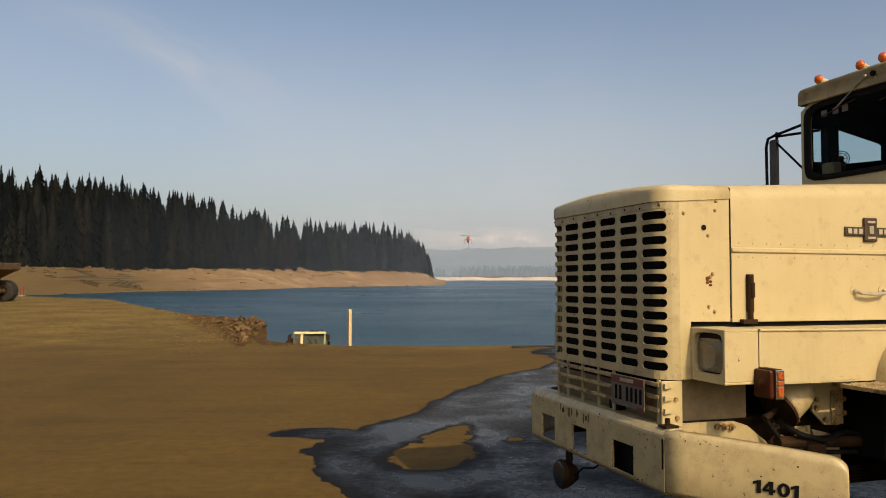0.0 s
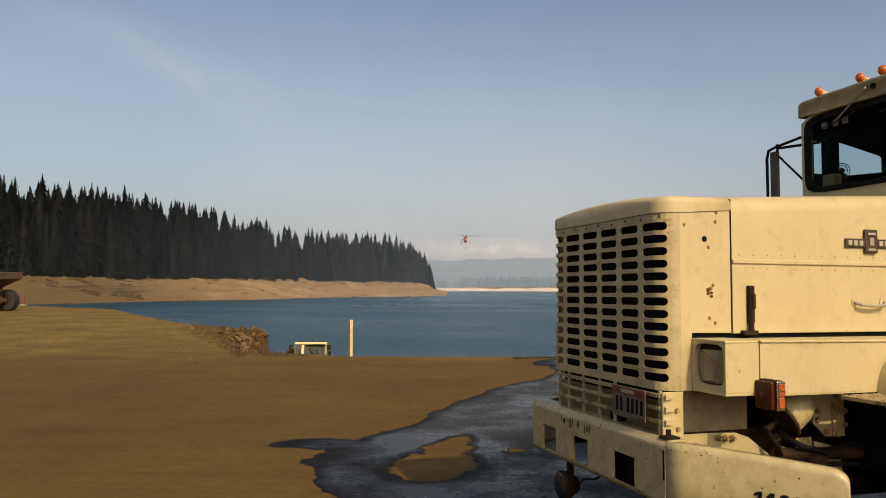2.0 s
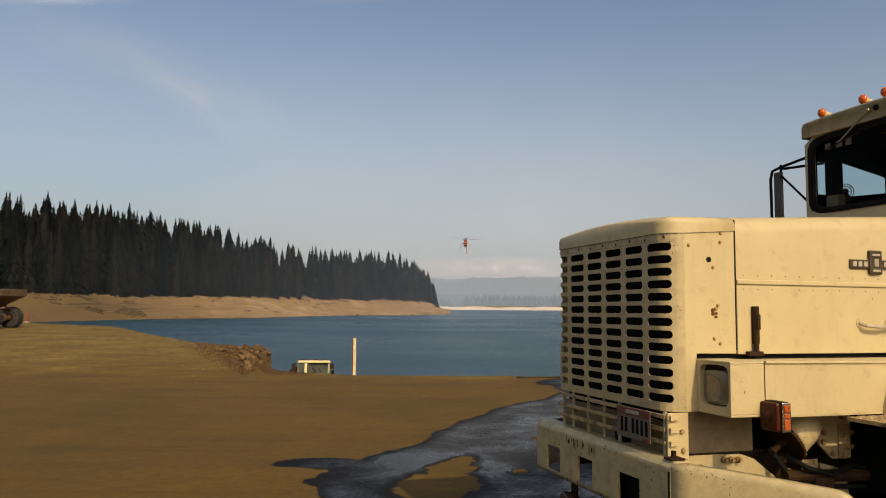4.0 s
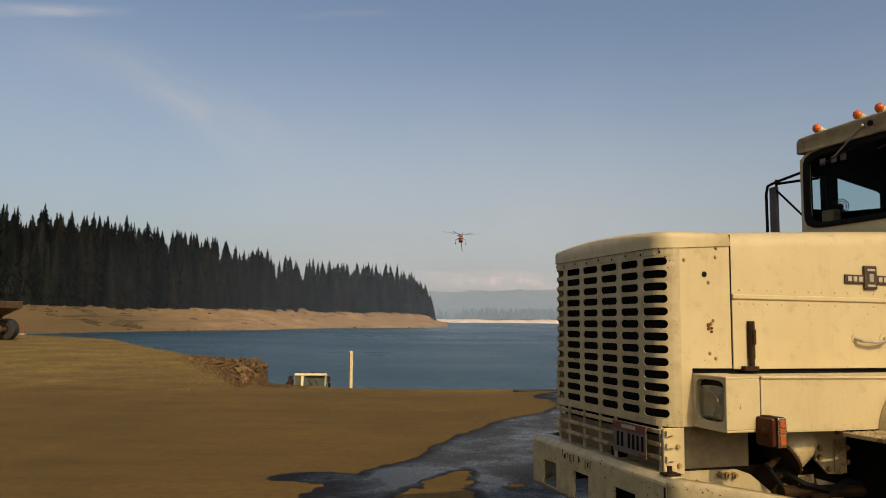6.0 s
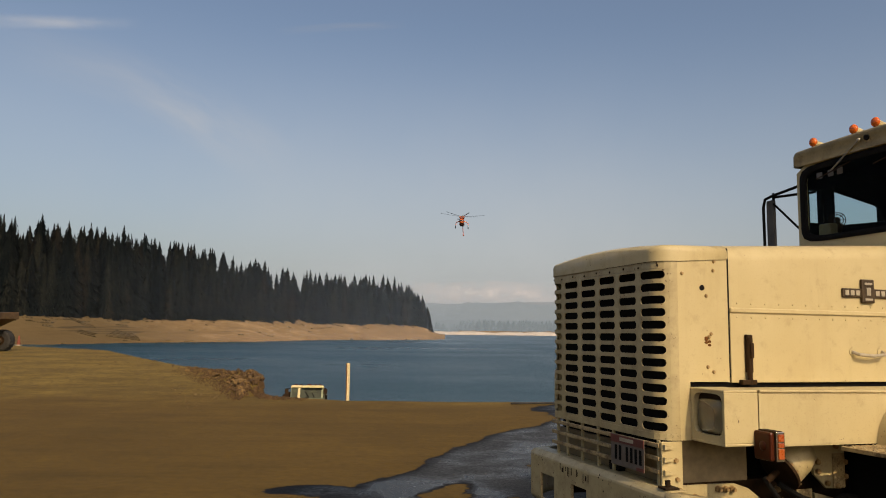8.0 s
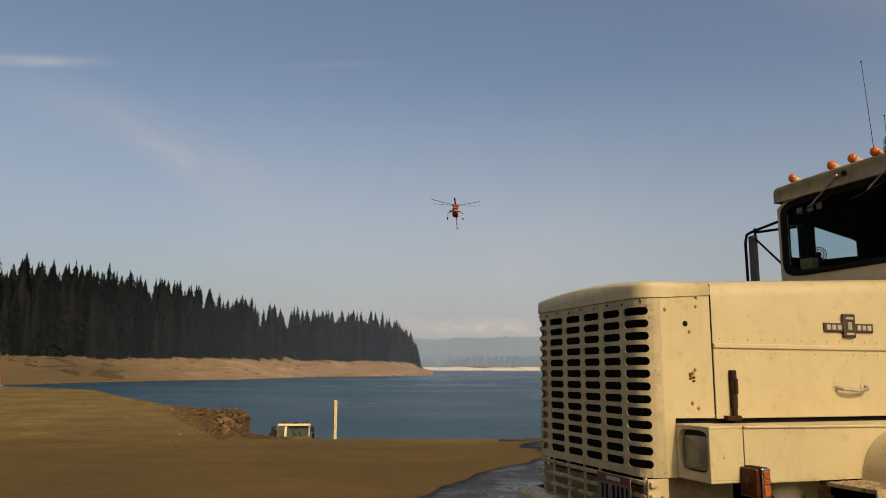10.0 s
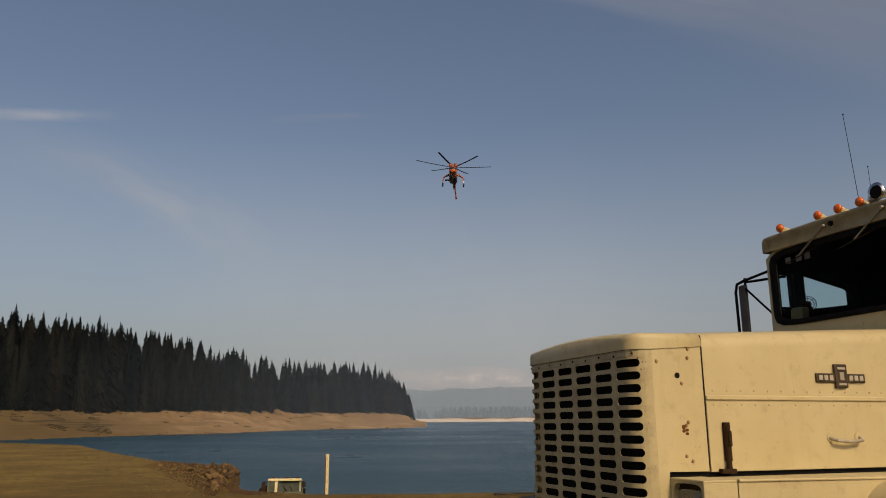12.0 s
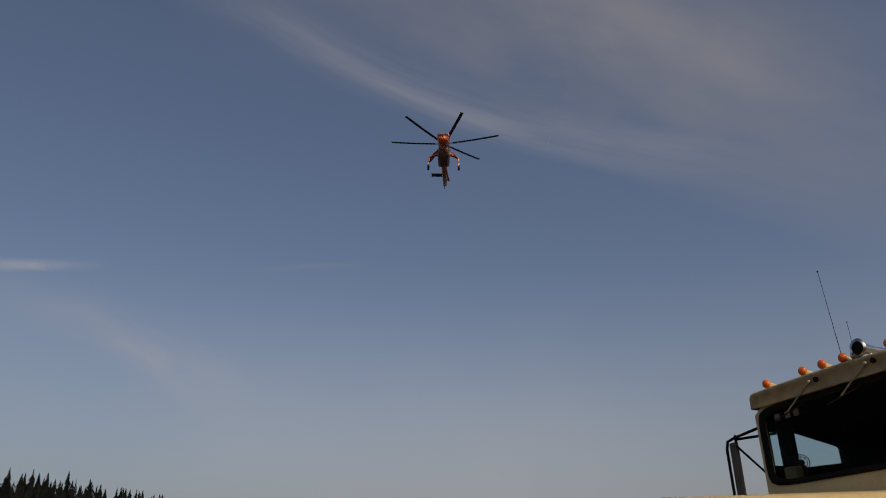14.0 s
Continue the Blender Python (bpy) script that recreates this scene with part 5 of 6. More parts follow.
def cloud_material(name, tint, power, dens, sx, sy, soft):
    """Thin cloud: a streaky, self-glowing veil that fades out towards the sheet's rim."""
    m, nt, b = material(name, 1.0)
    uv = nt.nodes.new("ShaderNodeUVMap").outputs[0]
    mp = nt.nodes.new("ShaderNodeMapping")
    mp.inputs["Scale"].default_value = (sx, sy, 1)
    nt.links.new(uv, mp.inputs["Vector"])
    n = noise_out(nt, mp.outputs[0], 1.0, 7, 0.55)
    sep = nt.nodes.new("ShaderNodeSeparateXYZ")
    nt.links.new(uv, sep.inputs[0])
    def fade(o):
        q = calc(nt, "MULTIPLY", calc(nt, "MULTIPLY", o, calc(nt, "SUBTRACT", 1.0, o)), 4.0)
        return calc(nt, "POWER", calc(nt, "MAXIMUM", q, 0.0), soft)
    f = calc(nt, "MULTIPLY", calc(nt, "MULTIPLY", fade(sep.outputs[0]), fade(sep.outputs[1])), ramp(nt, n, [(0.30, 0.0), (0.75, 1.0)]))
    f = calc(nt, "MULTIPLY", f, dens)
    tr, em, mx = (nt.nodes.new("ShaderNode" + k) for k in ("BsdfTransparent", "Emission", "MixShader"))
    em.inputs[0].default_value, em.inputs[1].default_value = (*tint, 1), power
    nt.links.new(f, mx.inputs[0])
    nt.links.new(tr.outputs[0], mx.inputs[1])
    nt.links.new(em.outputs[0], mx.inputs[2])
    nt.links.new(mx.outputs[0], nt.nodes["Material Output"].inputs[0])
    return m


M_CIRRUS = cloud_material("cirrus", (1.0, 0.96, 0.90), 0.62, 0.42, 2.2, 2.0, 1.6)
M_TRAIL = cloud_material("old_trail", (1.0, 0.97, 0.93), 0.66, 0.62, 3.0, 0.7, 2.0)
M_VEIL = cloud_material("veil", (1.0, 0.93, 0.84), 0.47, 0.72, 1.6, 1.3, 1.0)
M_FAINT = cloud_material("faint_trail", (1.0, 0.93, 0.84), 0.46, 0.220, 1.6, 1.3, 1.0)
M_SMOKE = cloud_material("smoke_haze", (0.93, 0.965, 1.0), 0.60, 0.95, 3.0, 0.5, 2.0)
M_BANKCLOUD = cloud_material("smoke_bank", (1.0, 0.88, 0.81), 0.64, 1.0, 11.0, 1.6, 0.7)


def cloud(label, mat, path, width, dist=4300.0):
    """A curved sheet high up along a line of (azimuth, elevation) degrees."""
    vs, uvs, n, m = [], [], 40, 10
    az, el = [p[0] for p in path], [p[1] for p in path]
    ts = np.linspace(0, 1, len(path))
    for i in range(n + 1):
        t = i / n
        a, e = float(np.interp(t, ts, az)), float(np.interp(t, ts, el))
        a2, e2 = float(np.interp(min(t + 0.02, 1), ts, az)), float(np.interp(min(t + 0.02, 1), ts, el))
        if t > 0.97:
            a2, e2 = a + az[-1] - az[-2], e + el[-1] - el[-2]
        L = math.hypot(a2 - a, e2 - e) or 1
        for j in range(m + 1):
            o = (j / m - 0.5) * width
            aa, ee = radians(a - (e2 - e) / L * o), radians(e + (a2 - a) / L * o)
            vs.append((dist * math.sin(aa) * math.cos(ee), dist * math.cos(aa) * math.cos(ee), dist * math.sin(ee)))
            uvs.append((t, j / m))
    fs = [(i * (m + 1) + j, (i + 1) * (m + 1) + j, (i + 1) * (m + 1) + j + 1, i * (m + 1) + j + 1) for i in range(n) for j in range(m)]
    ob = raw("cloud", vs, fs, mat, smooth=True)
    layer = ob.data.uv_layers.new(name="UVMap")
    for lp in ob.data.loops:
        layer.data[lp.index].uv = uvs[lp.vertex_index]
    ob.visible_shadow = False
    return tagged(ob, label, "cloud", kind="structure")


cloud("thin white wisp of high cirrus cloud", M_CIRRUS, ((-34, 18.6), (-24, 17.2), (-18.7, 15.4), (-14.5, 13.3), (-11, 11)), 5.2)
cloud("old faded white vapour trail", M_TRAIL, ((-36, 18.6), (-28, 20.0), (-22, 20.9)), 1.1)
cloud("old faded white vapour trail", M_FAINT, ((-13, 21.4), (-8, 22.1), (-3, 22.5)), 0.7)
cloud("long pale streak of high cirrus cloud", M_CIRRUS, ((-26, 41), (-14, 40.0), (-7, 37.6), (5.3, 33.8), (15, 31.0), (25, 28.0), (37, 22.5)), 4.4)
cloud("broad thin veil of high cloud", M_VEIL, ((-22, 45), (0, 43.5), (16, 39), (30, 32), (50, 22)), 19.0, 4400.0)
# glowing haze sheet added to brighten the low sky
cloud("pale smoke haze low round the horizon", M_SMOKE, ((-130, 2.5), (-60, 3), (-20, 2.5), (20, 2), (70, 2), (130, 2)), 42.0, 4400.0)
cloud("pinkish smoke cloud bank over the ridge", M_BANKCLOUD, ((-5.0, 2.75), (0, 2.85), (4, 3.0), (9, 2.8), (18, 2.6)), 1.7, 3300.0)




def haze_sheet_material():
    """Sheet that stands in for haze: scatters daylight, lets most of the view through."""
    m, nt, b = material("haze_sheet", 1.0)
    uv = nt.nodes.new("ShaderNodeUVMap").outputs[0]
    sep = nt.nodes.new("ShaderNodeSeparateXYZ")
    nt.links.new(uv, sep.inputs[0])
    ends = ramp(nt, sep.outputs[0], [(0.0, 0.0), (0.3, 0.3), (0.62, 1.0), (1.0, 0.0)])
    sides = ramp(nt, sep.outputs[1], [(0.0, 0.0), (0.22, 1.0), (0.75, 0.9), (1.0, 0.0)])
    f = calc(nt, "MULTIPLY", calc(nt, "MULTIPLY", ends, sides), 0.060)
    tr, di, mx = (nt.nodes.new("ShaderNode" + k) for k in ("BsdfTransparent", "BsdfDiffuse", "MixShader"))
    di.inputs[0].default_value = (0.48, 0.64, 0.92, 1)
    nt.links.new(f, mx.inputs[0])
    nt.links.new(tr.outputs[0], mx.inputs[1])
    nt.links.new(di.outputs[0], mx.inputs[2])
    nt.links.new(mx.outputs[0], nt.nodes["Material Output"].inputs[0])
    return m


# sheet added across the lake to pale the farther woods like air haze
cloud("thin blue sheet standing for haze over the lake before the woods", haze_sheet_material(), ((-31, 2.4), (-20, 2.2), (-8, 2.0), (4, 1.8), (12, 1.8)), 8.5, 370.0)

# ---- rocks at the edge of the yard ----
def rock_material():
    """Broken brown stone, each piece its own tone, crevice shade painted into the grain."""
    m, nt, b = material("brown_rock", 0.9)
    v = coords(nt, False)
    mid, fine = noise_out(nt, v, 5, 6, 0.7), noise_out(nt, v, 30, 4, 0.7)
    col = ramp(nt, mid, [(0.36, (0.058, 0.030, 0.008)), (0.66, (0.190, 0.110, 0.032))])
    own = nt.nodes.new("ShaderNodeObjectInfo").outputs["Random"]
    col = mix(nt, ramp(nt, own, [(0.0, 0.7), (0.5, 0.1), (1.0, 0.7)]), col, ramp(nt, own, [(0.2, (0.040, 0.018, 0.005)), (0.9, (0.230, 0.138, 0.042))]))
    col = mix(nt, ramp(nt, fine, [(0.40, 0.6), (0.52, 0.0)]), col, (0.026, 0.014, 0.004))
    nt.links.new(col, b.inputs["Base Color"])
    bump(nt, b, fine, 0.6, 0.02)
    return m


M_ROCK = rock_material()
M_PEBBLE = plain("yard_stone", (0.05, 0.032, 0.010), (0.15, 0.098, 0.032), 0.9, 6.0, bumps=0.01, local=False)


def rock_mesh(rng):
    bm = bmesh.new()
    bmesh.ops.create_icosphere(bm, subdivisions=1, radius=1)
    sh = rng.uniform(0, 50)
    for v in bm.verts:
        k = 1 + 0.45 * noise.noise(v.co * 1.3 + Vector((sh, 0, 0)))
        v.co = Vector((round(v.co.x * 2.2) / 2.2 * 0.5 + v.co.x * 0.5, v.co.y, round(v.co.z * 2.5) / 2.5 * 0.5 + v.co.z * 0.5)) * k
    me = bpy.data.meshes.new("rock")
    bm.to_mesh(me)
    bm.free()
    return me


def bank_height(x, y):
    """Height of the crumbling bank over the yard: a low rise with broken stones, cut off at the lake side."""
    d = y - edge_depth(x)
    high = float(np.interp(x, (-16, -11, -8.5, -6, -5.0, -4.72, -4.55), (0.0, 0.05, 0.13, 0.33, 0.43, 0.36, 0.0)))
    rise = float(np.interp(d, (-2.6, -1.7, -0.9, -0.1, 0.25, 0.5), (0.0, 0.10, 0.45, 1.0, 0.8, -0.4)))
    p = Vector((x, y, 0))
    rough = 0.16 * noise.noise(p * 1.1) + 0.10 * noise.noise(p * 3.1)
    cell = noise.voronoi(p * 6.0)[0]
    fine = noise.voronoi(p * 14.0)[0]
    k = min(1.0, high * rise * 5) if rise > 0 else 0.0
    return high * rise * (1 + 1.4 * rough) + k * (0.07 * (0.5 - cell[0]) + 0.035 * (0.5 - fine[0]) + 0.4 * rough * 0.3)


def build_rocks():
    rng = random.Random(3)
    meshes = [rock_mesh(rng) for _ in range(6)]
    for me in meshes:
        me.materials.append(M_ROCK)
    for i in range(295):
        x = (-4.74 - 1.3 * rng.random()) if i % 2 else (-4.9 - 4.6 * rng.random() ** 1.4)
        d = 0.15 - 1.9 * rng.random() ** 1.5
        y = edge_depth(x) + d
        ob = new("rock", meshes[i % 6])
        s = rng.uniform(0.025, 0.068) * float(np.interp(x, (-9.5, -6.5, -4.7), (0.45, 0.8, 1.25))) + (0.06 if rng.random() < 0.12 else 0)
        ob.matrix_basis = pose(x, y, ground_z(x, y) + bank_height(x, y) + 0.2 * s, rng.uniform(-30, 30), rng.uniform(-30, 30), rng.uniform(0, 360)) @ Matrix.Diagonal((s * rng.uniform(0.9, 1.7), s, s * rng.uniform(0.5, 0.9), 1))
        tagged(ob, "angular reddish-brown rock in a rubble edge", "rock", "rubble at the yard's edge")
    # crumbling earth bank under the rubble
    xs, ds = np.arange(-16.0, -4.5, 0.045), np.arange(-2.6, 0.75, 0.055)
    vs = []
    for x in xs:
        e = edge_depth(x)
        for d in ds:
            vs.append((x, e + d, ground_z(x, e + d) + bank_height(x, e + d) - 0.02))
    n = len(ds)
    fs = [(i * n + j, (i + 1) * n + j, (i + 1) * n + j + 1, i * n + j + 1) for i in range(len(xs) - 1) for j in range(n - 1)]
    tagged(raw("rubble_bank", vs, fs, M_GROUND), "low crumbling brown earth bank under the rubble", "earth bank", kind="stuff")
    # broken stones of the bank and the small debris that has run out at its foot
    vs_all, fs_all = [], []
    for i in range(2600):
        if i < 2200:
            x = -4.62 - 5.6 * rng.random() ** 1.25
            y = edge_depth(x) + 0.2 - 2.9 * rng.random() ** 1.7
            s = rng.uniform(0.010, 0.046) * float(np.interp(x, (-10, -6.5, -4.7), (0.45, 0.85, 1.25))) * float(np.interp(edge_depth(x) - y, (0.4, 2.4), (1.0, 0.45)))
        else:
            x = -4.65 + 1.5 * rng.random() ** 1.6
            y = edge_depth(x) - 0.9 * rng.random()
            s = rng.uniform(0.010, 0.036) * (1 - 0.5 * (x + 4.65) / 1.5)
        b, z, a = len(vs_all), ground_z(x, y) + bank_height(x, y) + 0.2 * s, rng.uniform(0, 6.3)
        tip = rng.uniform(-0.6, 0.6)
        pts = [(math.cos(t + a) * s * rng.uniform(0.7, 1.6), math.sin(t + a) * s * rng.uniform(0.6, 1.1)) for t in (0, 1.5, 2.9, 4.6)]
        vs_all += [(x + p, y + q, z - 0.7 * s) for p, q in pts] + [(x + p * 0.75, y + q * 0.75, z + s * (0.75 + tip * (1 if j < 2 else -1))) for j, (p, q) in enumerate(pts)]
        fs_all += [(b + j, b + (j + 1) % 4, b + 4 + (j + 1) % 4, b + 4 + j) for j in range(4)] + [tuple(b + 4 + j for j in range(4))]
    tagged(raw("rubble", vs_all, fs_all, M_ROCK), "small broken reddish-brown stones on the crumbling bank", "rubble", kind="stuff")
    # loose stones over the yard and along its far edge
    vs_all, fs_all = [], []
    for i in range(2600):
        if i < 90:
            x, y = rng.uniform(-9, 3), rng.uniform(4.5, 17.5)
            s = rng.uniform(0.003, 0.009)
        else:
            x = -5 - 29 * rng.random() ** 1.6
            y = edge_depth(x) - rng.random() ** 2.5 * 6 + 0.3
            s = rng.uniform(0.008, 0.028) * (1 + (rng.random() < 0.06) * 1.4)
        me = meshes[i % 6]
        b, z, a = len(vs_all), ground_z(x, y) + bank_height(x, y), rng.uniform(0, 6.3)
        pts = [(math.cos(t + a) * s * rng.uniform(0.7, 1.3), math.sin(t + a) * s * rng.uniform(0.7, 1.3)) for t in (0, 1.3, 2.5, 3.8, 5.0)]
        vs_all += [(x + p, y + q, z - 0.3 * s) for p, q in pts] + [(x + p * 0.6, y + q * 0.6, z + s * 0.6) for p, q in pts]
        fs_all += [(b + j, b + (j + 1) % 5, b + 5 + (j + 1) % 5, b + 5 + j) for j in range(5)] + [tuple(b + 5 + j for j in range(5))]
    tagged(raw("gravel", vs_all, fs_all, M_PEBBLE), "loose brown stones and gravel on packed dirt", "gravel", kind="stuff")


build_rocks()

# scrub and boulders on the far bank
M_SCRUB = plain("dry_scrub", (0.060, 0.048, 0.024), (0.125, 0.094, 0.046), 0.9, 0.6, local=False)


def build_bank_scrub():
    rng = random.Random(12)
    vs_all, fs_all = [], []
    for i in range(42):
        u = rng.uniform(-0.62, -0.01)
        k = rng.random()
        e = 20 * rng.random() + 54 if i % 3 else rng.uniform(8, 66)
        y = shore_depth(u) + e
        x = u * y
        z = ground_z(x, y)
        wide = rng.choice((0.6, 1.0, 2.2))
        for q in range(int(10 * wide) + 3):
            a, r, h = rng.uniform(0, 6.3), wide * rng.uniform(0.2, 1.4), rng.uniform(0.15, 0.7)
            w = rng.uniform(0.2, 0.5)
            cx, cy = x + r * math.cos(a) * 1.6, y + r * math.sin(a)
            b = len(vs_all)
            vs_all += [(cx - w, cy, z - 0.1), (cx + w, cy + 0.2, z - 0.1), (cx + rng.uniform(-0.4, 0.4), cy - 0.3, z + h), (cx, cy + w, z + h * 0.7)]
            fs_all += [(b, b + 1, b + 2), (b, b + 2, b + 3), (b + 1, b + 3, b + 2)]
    # brush and driftwood caught along the old water lines
    lines = [(-0.515, 50 + q, 5.0, 40) for q in (0, 2.5)] + [(-0.462, 32 + 4 * q, 9.0, 46) for q in range(3)] + [(-0.414, 20 + 4 * q, 17.0 - 1.5 * q, 80) for q in range(6)] + [(-0.470, 58 + 3 * q, 13.0, 40) for q in range(2)] + [(-0.30, 64, 3.0, 14), (-0.135, 62, 7.0, 50), (-0.10, 57, 6.0, 40)]
    for u, e, long, count in lines:
        yc = shore_depth(u) + e
        for q in range(count):
            cx = u * yc + long * rng.uniform(-0.5, 0.5) * (0.6 + 0.4 * rng.random())
            cy = yc + rng.uniform(-0.5, 0.5) + 0.5 * math.sin(cx * 0.4)
            z, w, h = ground_z(cx, cy), rng.uniform(0.3, 1.1), rng.uniform(0.10, 0.40)
            b = len(vs_all)
            vs_all += [(cx - w, cy, z - 0.1), (cx + w, cy + 0.2, z - 0.1), (cx + rng.uniform(-0.4, 0.4), cy - 0.3, z + h), (cx, cy + w, z + h * 0.7)]
            fs_all += [(b, b + 1, b + 2), (b, b + 2, b + 3), (b + 1, b + 3, b + 2)]
    tagged(raw("scrub", vs_all, fs_all, M_SCRUB), "sparse dry scrub and stumps on the sandy bank", "scrub", kind="stuff")
    me = rock_mesh(rng)
    me.materials.append(M_PEBBLE)
    for i in range(60):
        u = rng.uniform(-0.55, -0.01)
        y = shore_depth(u) + (rng.uniform(2, 10) if i % 4 == 0 else rng.uniform(64, 73))
        x = u * y
        s = rng.uniform(0.35, 1.3)
        ob = new("boulder", me)
        ob.matrix_basis = pose(x, y, ground_z(x, y), 0, 0, rng.uniform(0, 360)) @ Matrix.Diagonal((s * 1.5, s, s * 0.7, 1))
        tagged(ob, "weathered tan boulder on the sandy bank", "boulder", "boulders on the bank")


build_bank_scrub()

# ---- post on the ramp ----
M_POST = plain("pale_yellow_paint", (0.50, 0.41, 0.20), (0.66, 0.56, 0.32), 0.6, 5.0)
gz = ground_z(-4.86, 40)
post = new("marker_post")
post.matrix_basis = pose(-4.86, 40, gz)
tagged(post, "pale yellow square steel post with dark bolt holes", "post")
top_z = -0.10 - gz
piece("post_shaft", M_POST, post, lambda bm: box(bm, -0.09, 0.09, -0.09, 0.09, -0.3, top_z, 0.015))
# darker brown strip down the left edge of the post's front
piece("edge_strip", M_RUST, post, lambda bm: box(bm, -0.092, -0.045, -0.100, -0.0905, 0.2, top_z - 0.03, 0.003))
for k in range(9):
    piece("bolt_hole", M_BLACK, post, lambda bm: rod(bm, (0.02, -0.094, top_z - 0.25 - 0.36 * k), (0.02, -0.090, top_z - 0.25 - 0.36 * k), 0.022, seg=8))

# ---- water tender on the ramp ----
M_OLIVE = plain("dark_green_paint", (0.05, 0.065, 0.035), (0.09, 0.10, 0.06), 0.5, 4.0)
M_CABGLASS = plain("dusty_green_glass", (0.010, 0.015, 0.010), (0.05, 0.058, 0.032), 0.7, 2.0)
M_GREENPALE = plain("pale_green_paint", (0.20, 0.23, 0.13), (0.30, 0.33, 0.20), 0.5, 4.0)
M_YELLOW = plain("faded_yellow_paint", (0.50, 0.42, 0.15), (0.68, 0.60, 0.30), 0.5, 4.0)


def build_tender():
    """Cab-over tender standing nose up the ramp; only its cab top clears the crest. x across, y rearwards."""
    gx, gy = -7.65, 42.5
    g = ground_z(gx, gy)
    tilt = math.degrees(math.atan((ground_z(gx, gy + 4) - ground_z(gx, gy)) / 4))
    t = new("water_tender")
    h = -1.30 - g
    t.matrix_basis = pose(gx, gy, g, tilt, 0, 3)
    tagged(t, "pale-roofed cab-over water tender parked low on the ramp", "truck")
    piece("cab_body", M_OLIVE, t, lambda bm: (box(bm, -1.12, 1.12, 0.0, 1.8, 0.55, h - 0.75, 0.05)))
    for x, wide, mat in ((-0.80, 0.06, M_OLIVE), (-0.40, 0.14, M_POST), (0.92, 0.10, M_GREENPALE)):
        piece("pillar", mat, t, lambda bm: box(bm, x, x + wide, 0.0, 0.08, h - 0.752, h - 0.19, 0.01))
    piece("cab_back", M_BLACK, t, lambda bm: box(bm, -1.1, 1.1, 1.7, 1.8, h - 0.76, h - 0.16, 0.02))
    many("side_pillar", M_OLIVE, t, lambda bm: box(bm, -0.03, 0.03, 0.8, 0.95, h - 0.76, h - 0.16, 0.01), [pose(1.0, 0, 0), pose(-0.85, 0, 0)])
    piece("cab_roof", M_POST, t, lambda bm: box(bm, -0.80, 1.04, -0.06, 1.85, h - 0.19, h - 0.04, 0.05, 3), "sunlit cream cab roof")
    piece("sun_visor", M_YELLOW, t, lambda bm: prism(bm, [(-0.12, -0.20, h - 0.21), (-0.12, -0.07, h - 0.08), (-0.12, -0.063, h - 0.20)], (1.10, 0, 0)), "yellow sun visor over the windshield")
    # dark reddish boxes for the clutter on the roof
    for x, w in ((-0.62, 0.20), (-0.28, 0.10), (0.10, 0.26), (0.52, 0.12), (0.74, 0.16)):
        piece("roof_clutter", M_REDLENS, t, lambda bm: box(bm, x, x + w, 0.02, 0.22, h - 0.045, h + 0.05, 0.03))
    piece("windshield", M_CABGLASS, t, lambda bm: box(bm, -0.79, 0.98, 0.03, 0.05, h - 0.752, h - 0.18))
    piece("wiper", M_BLACK, t, lambda bm: (rod(bm, (0.25, -0.01, h - 0.74), (0.02, -0.01, h - 0.42), 0.018), rod(bm, (0.55, -0.01, h - 0.74), (0.40, -0.01, h - 0.45), 0.018)))
    for s in (-1, 1):
        x0 = -1.0 if s < 0 else 1.16
        m = piece("mirror_arm", M_BLACK, t, lambda bm: (tube(bm, [(x0 - s * 0.12, 0.1, h - 0.2), (x0, -0.08, h - 0.22), (x0, -0.08, h - 0.8)], 0.025)))
        piece("mirror_glass", M_GREASE, m, lambda bm: box(bm, x0 - 0.10, x0 + 0.10, -0.12, -0.09, h - (0.78 if s < 0 else 0.55), h - 0.26, 0.02))
    piece("air_cleaner", M_GREASE, t, lambda bm: (rod(bm, (-1.18, 0.7, 0.8), (-1.18, 0.7, h - 0.42), 0.16, seg=18), box(bm, -1.12, -0.84, 0.4, 1.0, 0.8, h - 0.30, 0.04)))
    piece("exhaust_stack", M_STEEL, t, lambda bm: (rod(bm, (-0.98, 1.95, 1.0), (-0.98, 1.95, h + 0.10), 0.06), ball(bm, (-0.98, 1.95, h + 0.12), 0.085, 12)))
    piece("tank", M_OLIVE, t, lambda bm: box(bm, -1.1, 1.1, 2.1, 6.0, 0.9, h - 0.55, 0.2, 4))
    piece("chassis", M_GREASE, t, lambda bm: box(bm, -0.5, 0.5, 0.1, 6.2, 0.45, 0.9, 0.02))
    for y in (0.9, 4.6):
        for s in (-1, 1):
            piece("wheel", M_RUBBER, t, lambda bm: rod(bm, (s * 0.85, y, 0.5), (s * 1.13, y, 0.5), 0.5, seg=28))


build_tender()


# ---- dump truck at the side of the yard ----
M_DUMP = plain("dusty_orange_paint", (0.060, 0.026, 0.006), (0.135, 0.064, 0.015), 0.6, 1.6)
M_MUD = plain("dry_mud", (0.040, 0.022, 0.008), (0.105, 0.062, 0.024), 0.9, 3.0)


